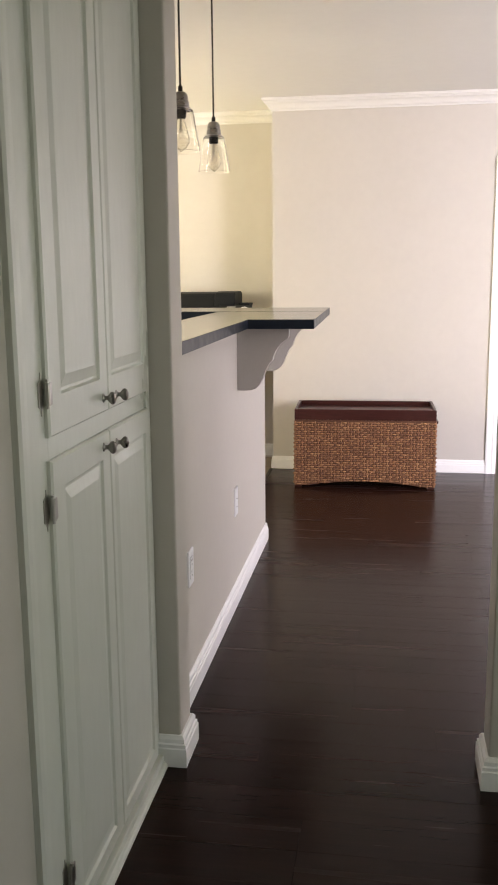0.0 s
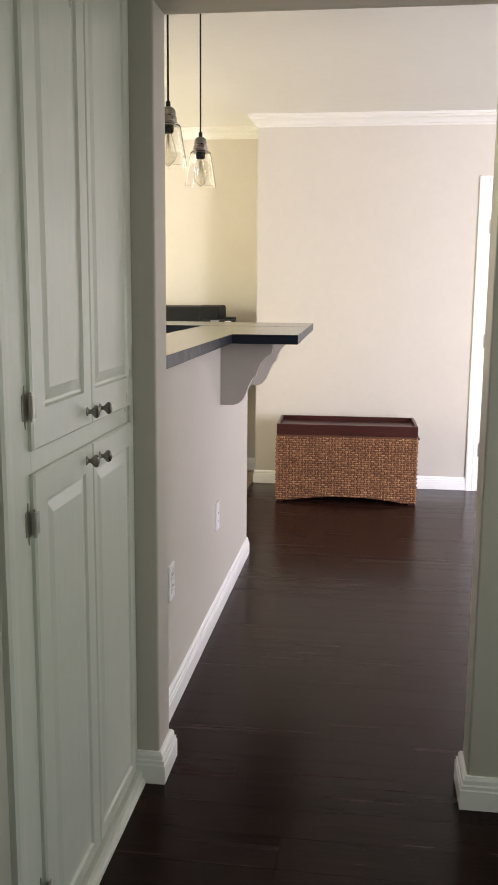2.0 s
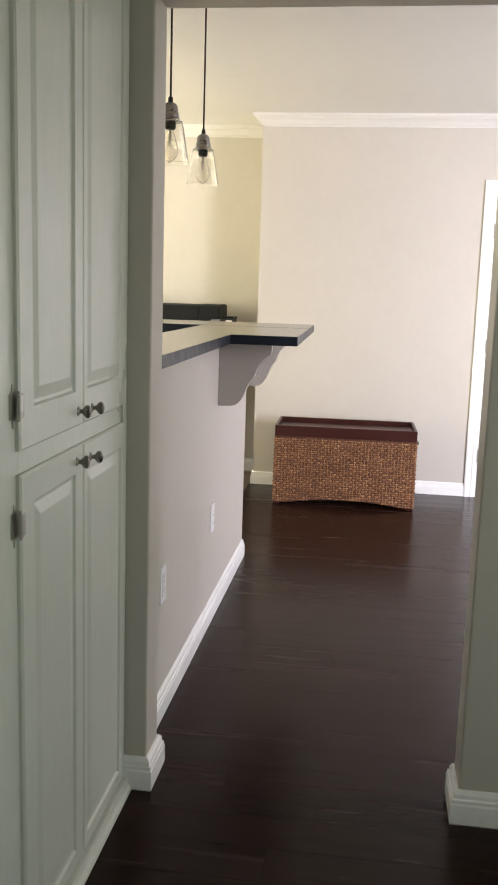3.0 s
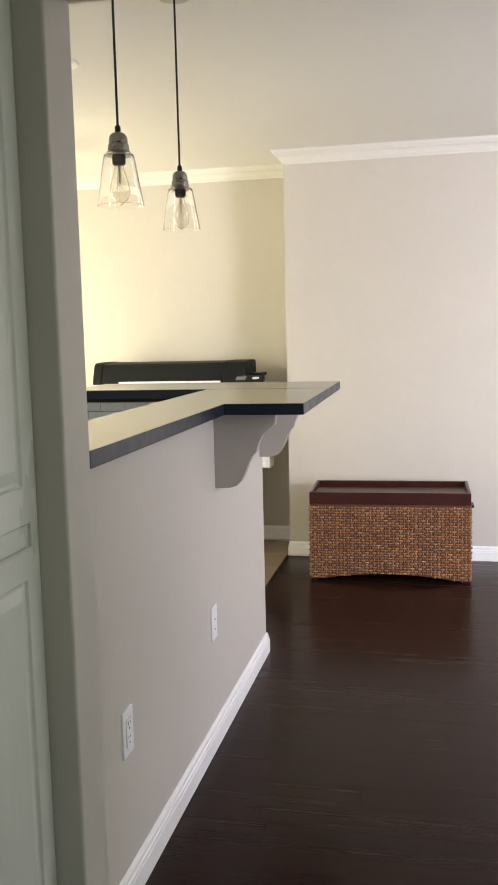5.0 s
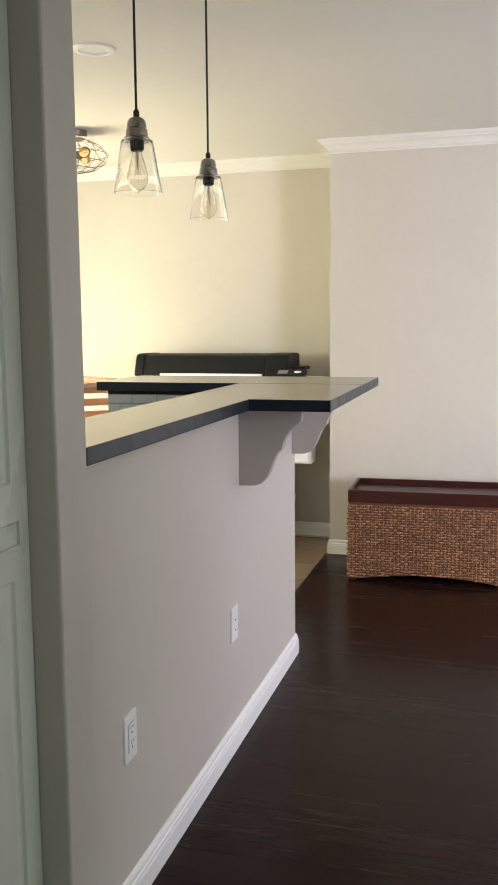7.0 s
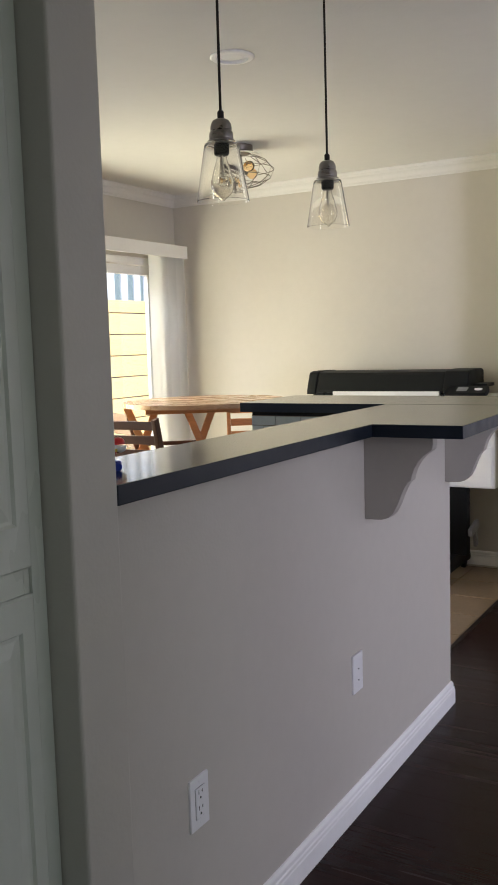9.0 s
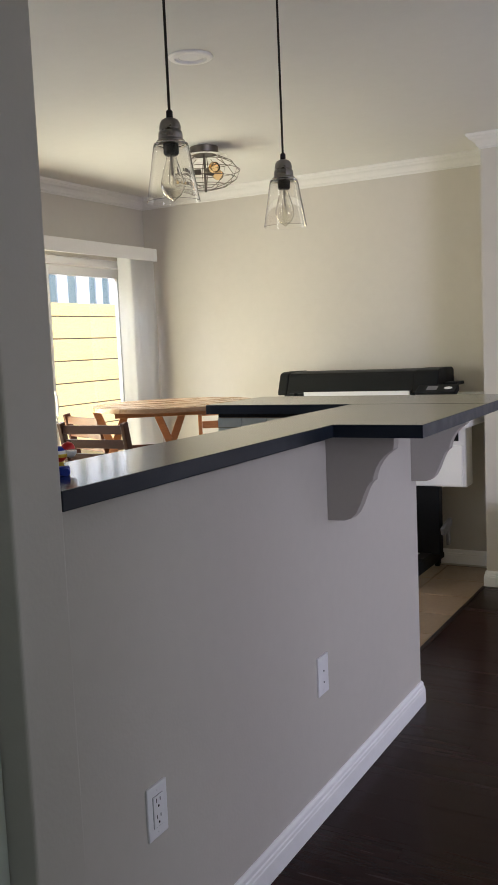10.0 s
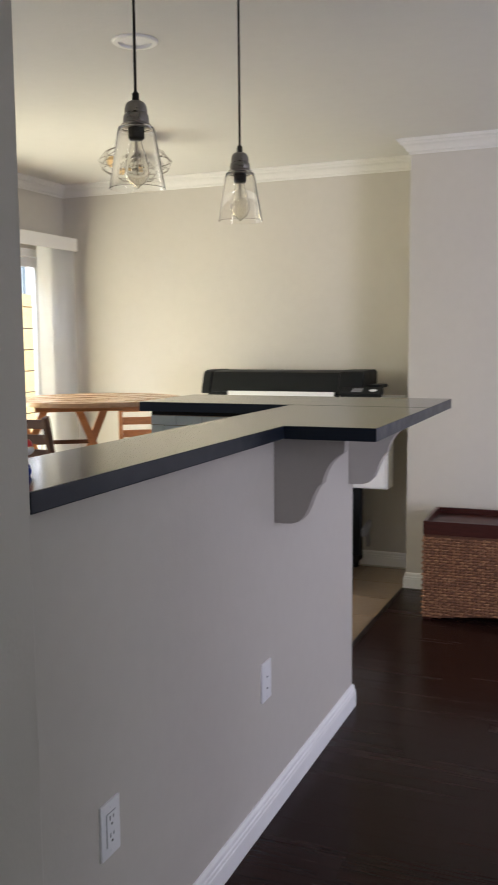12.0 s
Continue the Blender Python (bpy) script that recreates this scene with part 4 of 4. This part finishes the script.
def folding_chair(timber, label):
    """Faces +y of its own; the back leans away at -y."""
    ob = thing("folding_chair", (0, 0, 0), label, "chair", "folding chairs round the table")
    for s in (-1, 1):
        part("back_post", bm_bar((s * 0.205, -0.228, 1.046), (s * 0.205, 0.02, 0.0), 0.024, 0.042, (0, 1, 0)), timber, ob)
        part("leg", bm_bar((s * 0.178, 0.16, 0.66), (s * 0.178, -0.24, 0.0), 0.022, 0.040, (0, 1, 0)), timber, ob)
    for z, h in ((1.008, 0.046), (0.930, 0.046), (0.852, 0.046)):
        y = -0.235 + (1.075 - z) * 0.237
        part("back_slat", bm_box(-0.192, 0.192, y - 0.010, y + 0.010, z - h / 2, z + h / 2, bevel=0.003), timber, ob)
    for k in range(7):
        y = -0.115 + k * 0.052
        part("seat_slat", bm_box(-0.162, 0.162, y - 0.020, y + 0.020, 0.661, 0.678, bevel=0.003), TEAK, ob)
    for s in (-1, 1):
        part("seat_rail", bm_bar((s * 0.150, -0.14, 0.648), (s * 0.150, 0.21, 0.648), 0.022, 0.024, (0, 0, 1)), TEAK, ob)
    part("rung", bm_bar((-0.192, -0.065, 0.36), (0.192, -0.065, 0.36), 0.020, 0.020), timber, ob)
    return ob


# two chairs are coloured for shade, the third for window light
first = folding_chair(TEAKSHADE, "tall slatted reddish-brown wooden folding chair with shade in its colour")
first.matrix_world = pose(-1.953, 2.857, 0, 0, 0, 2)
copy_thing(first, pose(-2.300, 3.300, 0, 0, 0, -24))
third = folding_chair(TEAK, "tall slatted orange-brown wooden folding chair with window light in its colour")
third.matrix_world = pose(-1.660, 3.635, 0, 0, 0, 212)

# ---- small things on the bar ----
RED = mat("red_toy_plastic", (0.55, 0.02, 0.02), 0.3, vary=0.05)
BLUE = mat("blue_toy_plastic", (0.02, 0.05, 0.42), 0.3, vary=0.05)
YELLOW = mat("yellow_toy_plastic", (0.70, 0.50, 0.04), 0.35, vary=0.05)


def ball_slice(r, h0, h1, n=5):
    return [(math.sqrt(max(r * r - h * h, 1e-6)), h) for h in [h0 + (h1 - h0) * i / n for i in range(n + 1)]]


toy = thing("toy_figure", (-0.142, 0.300, TOP), "small red, white, blue and yellow plastic toy", "toy", turn=20)
part("base", bm_lathe([(0.010, 0), (0.011, 0.003), (0.008, 0.012), (0.006, 0.014)], 20), YELLOW, toy, "yellow foot", True)
part("lower_ball", moved(bm_lathe(ball_slice(0.017, -0.0165, -0.006), 24), pose(0, 0, 0.030)), RED, toy, "red band", True)
part("middle_ball", moved(bm_lathe(ball_slice(0.0172, -0.0059, 0.001), 24), pose(0, 0, 0.030)), YELLOW, toy, "yellow band", True)
part("white_band", moved(bm_lathe(ball_slice(0.0172, 0.0011, 0.008), 24), pose(0, 0, 0.030)), WHITEP, toy, "white band", True)
part("upper_ball", moved(bm_lathe(ball_slice(0.017, 0.0081, 0.0165), 24), pose(0, 0, 0.030)), BLUE, toy, "blue cap", True)
part("head", moved(bm_lathe(ball_slice(0.013, -0.0128, 0.002), 20), pose(0.020, 0.012, 0.034)), WHITEP, toy, "white ball", True)
part("cap", moved(bm_lathe(ball_slice(0.0145, -0.0005, 0.0143), 20), pose(0.016, 0.010, 0.040)), RED, toy, "red cap", True)
blue_toy = thing("toy_block", (-0.070, 0.222, TOP), "small dark blue plastic toy lying on the bar", "toy", turn=35)
part("block_body", bm_box(-0.016, 0.016, -0.010, 0.010, 0.0, 0.018, bevel=0.005), BLUE, blue_toy, "", True)
part("wheel", moved(bm_lathe([(0.003, -0.004), (0.008, -0.004), (0.008, 0.004), (0.003, 0.004)], 16), pose(0.010, -0.0145, 0.008, 90, 0, 0)), BLUE, blue_toy)

# ---- windows that light the living room and the hall ----
window_1 = thing("window_1", (0, 0, 0), "white framed living room window", "window", "", "structure")
part("window_frame", bm_boxes([(2.9, 4.3, FRONT + 0.01, FRONT + 0.05, 0.35, 0.40), (2.9, 4.3, FRONT + 0.01, FRONT + 0.05, 2.25, 2.30), (2.9, 2.95, FRONT + 0.01, FRONT + 0.05, 0.40, 2.25), (4.25, 4.3, FRONT + 0.01, FRONT + 0.05, 0.40, 2.25)]), VINYL, window_1)
window_2 = thing("window_2", (0, 0, 0), "white framed garden window of the hall", "window", "", "structure")
part("window_frame", bm_boxes([(HALL_R + 0.05, HALL_R + 0.09, -1.70, -1.00, 0.52, 0.57), (HALL_R + 0.05, HALL_R + 0.09, -1.70, -1.00, 1.67, 1.72), (HALL_R + 0.05, HALL_R + 0.09, -1.70, -1.65, 0.57, 1.67), (HALL_R + 0.05, HALL_R + 0.09, -1.05, -1.00, 0.57, 1.67)]), VINYL, window_2)

window_3 = thing("window_3", (0, 0, 0), "white framed kitchen window", "window", "", "structure")
part("window_frame", bm_boxes([(LEFT - 0.09, LEFT - 0.05, 0.45, 1.45, 1.0, 1.05), (LEFT - 0.09, LEFT - 0.05, 0.45, 1.45, 1.95, 2.0), (LEFT - 0.09, LEFT - 0.05, 0.45, 0.5, 1.05, 1.95), (LEFT - 0.09, LEFT - 0.05, 1.4, 1.45, 1.05, 1.95)]), VINYL, window_3)

# ---- outdoors ----
setting("ground", bm_box(-300, 300, -300, 300, -0.30, -0.17), CONCRETE, "pale concrete patio and ground", "ground")
fence = thing("board_fence", (-4.70, 0, -0.17), "new yellow pine fence of horizontal boards in sunshine", "fence")
for k in range(9):
    z1 = 2.072 - (0 if k == 0 else 0.135 + (k - 1) * 0.2160)
    z0 = 2.072 - 0.135 - k * 0.2160 + 0.011
    for j in range(4):
        part("board", bm_box(-0.022, 0, 2.0 + j * 2.4, 4.396 + j * 2.4, max(z0, 0.02), z1, bevel=0.003), FENCEWOOD, fence)
# added dark sheet that stands for shade between the boards
part("backing_board", bm_box(-0.040, -0.0225, 2.0, 11.6, 0.05, 2.045), TEAKSHADE, fence, "dark sheet added for the shade in the gaps")
for j in range(6):
    part("post", bm_box(-0.130, -0.0405, 1.3 + j * 1.8, 1.39 + j * 1.8, 0, 2.05, bevel=0.004), TEAKSHADE, fence)
house = thing("neighbour_house", (-8.2, 0, -0.17), "white and blue-grey sided house beyond the fence", "house")
part("wall", bm_box(-3, 0, 0, 16, 0, 4.6), SIDINGB, house)
rng = random.Random(3)
y = 0.0
while y < 15.8:
    w = rng.choice((0.16, 0.24, 0.30))
    part("siding_board", bm_box(0.0005, 0.03, y, y + w, 0, 4.59), SIDINGW, house)
    y += w + rng.choice((0.12, 0.18, 0.22))
part("roof", bm_prism([(-3.5, 4.6), (0.5, 4.6), (-1.5, 5.8)], -0.4, 16.4, "y"), ROOFING, house)

# ---- floors, piece by piece ----
floor_wood = tagged(part("floor_wood", bm_box(CORNER, RIGHT, HALL_BACK, CHEST_WALL + 1.86, -0.0158, FLOOR - 0.0125), GAP), "dark stained glossy hardwood plank floor", "floor", "", "structure")
MESHES = {}


def piece(name, kind_of, sx, sy, thick, ease, material, parent, x, y, z=0.0):
    """One plank or tile with eased upper edges; alike pieces share a mesh."""
    key = (kind_of, round(sx, 3), round(sy, 3))
    if key not in MESHES:
        e = ease
        bm = bmesh.new()
        rings = [[bm.verts.new((px, py, z)) for px, py in ((i, i), (sx - i, i), (sx - i, sy - i), (i, sy - i))] for i, z in ((0, -thick), (0, -e), (e, 0))]
        for a, b in zip(rings, rings[1:]):
            for k in range(4):
                j = (k + 1) % 4
                bm.faces.new((a[k], a[j], b[j], b[k]))
        bm.faces.new(rings[-1])
        bmesh.ops.recalc_face_normals(bm, faces=bm.faces)
        me = bpy.data.meshes.new(kind_of)
        bm.to_mesh(me)
        bm.free()
        me.materials.append(material)
        MESHES[key] = me
    ob = new(name, MESHES[key])
    ob.parent = parent
    ob.location = (x, y, z)
    return ob


rng = random.Random(11)
PLANK = 0.127
row = 0
y = HALL_BACK
while y < CHEST_WALL:
    x0, x1 = (-0.03, HALL_R) if y < -0.06 else (CORNER, RIGHT)
    x = x0
    length = rng.choice((0.45, 0.7, 0.95, 1.2))
    while x < x1 - 0.02:
        end = min(x + length, x1)
        if x1 - end < 0.25:
            end = x1
        piece("plank", "plank", round(end - x - 0.0004, 3), PLANK - 0.0004, 0.012, 0.0004, FLOORWOOD, floor_wood, x, y, FLOOR)
        x = end
        length = rng.choice((0.95, 1.2, 1.45))
    y += PLANK
    row += 1
floor_tile = tagged(part("floor_tile", bm_box(LEFT, CORNER - 0.0005, 0.1, BACK, -0.0158, -0.004), GROUT), "beige ceramic tile floor of the dining area", "floor", "", "structure")
SIDE = 0.33
for i in range(8):
    for j in range(13):
        x, y = CORNER - 0.020 - (i + 1) * SIDE, BACK - (j + 1) * SIDE
        if x > LEFT - SIDE * 0.6 and y > 0.02:
            piece("tile", "floor_tile", SIDE - 0.005, SIDE - 0.005, 0.008, 0.0018, TILE, floor_tile, x, y)
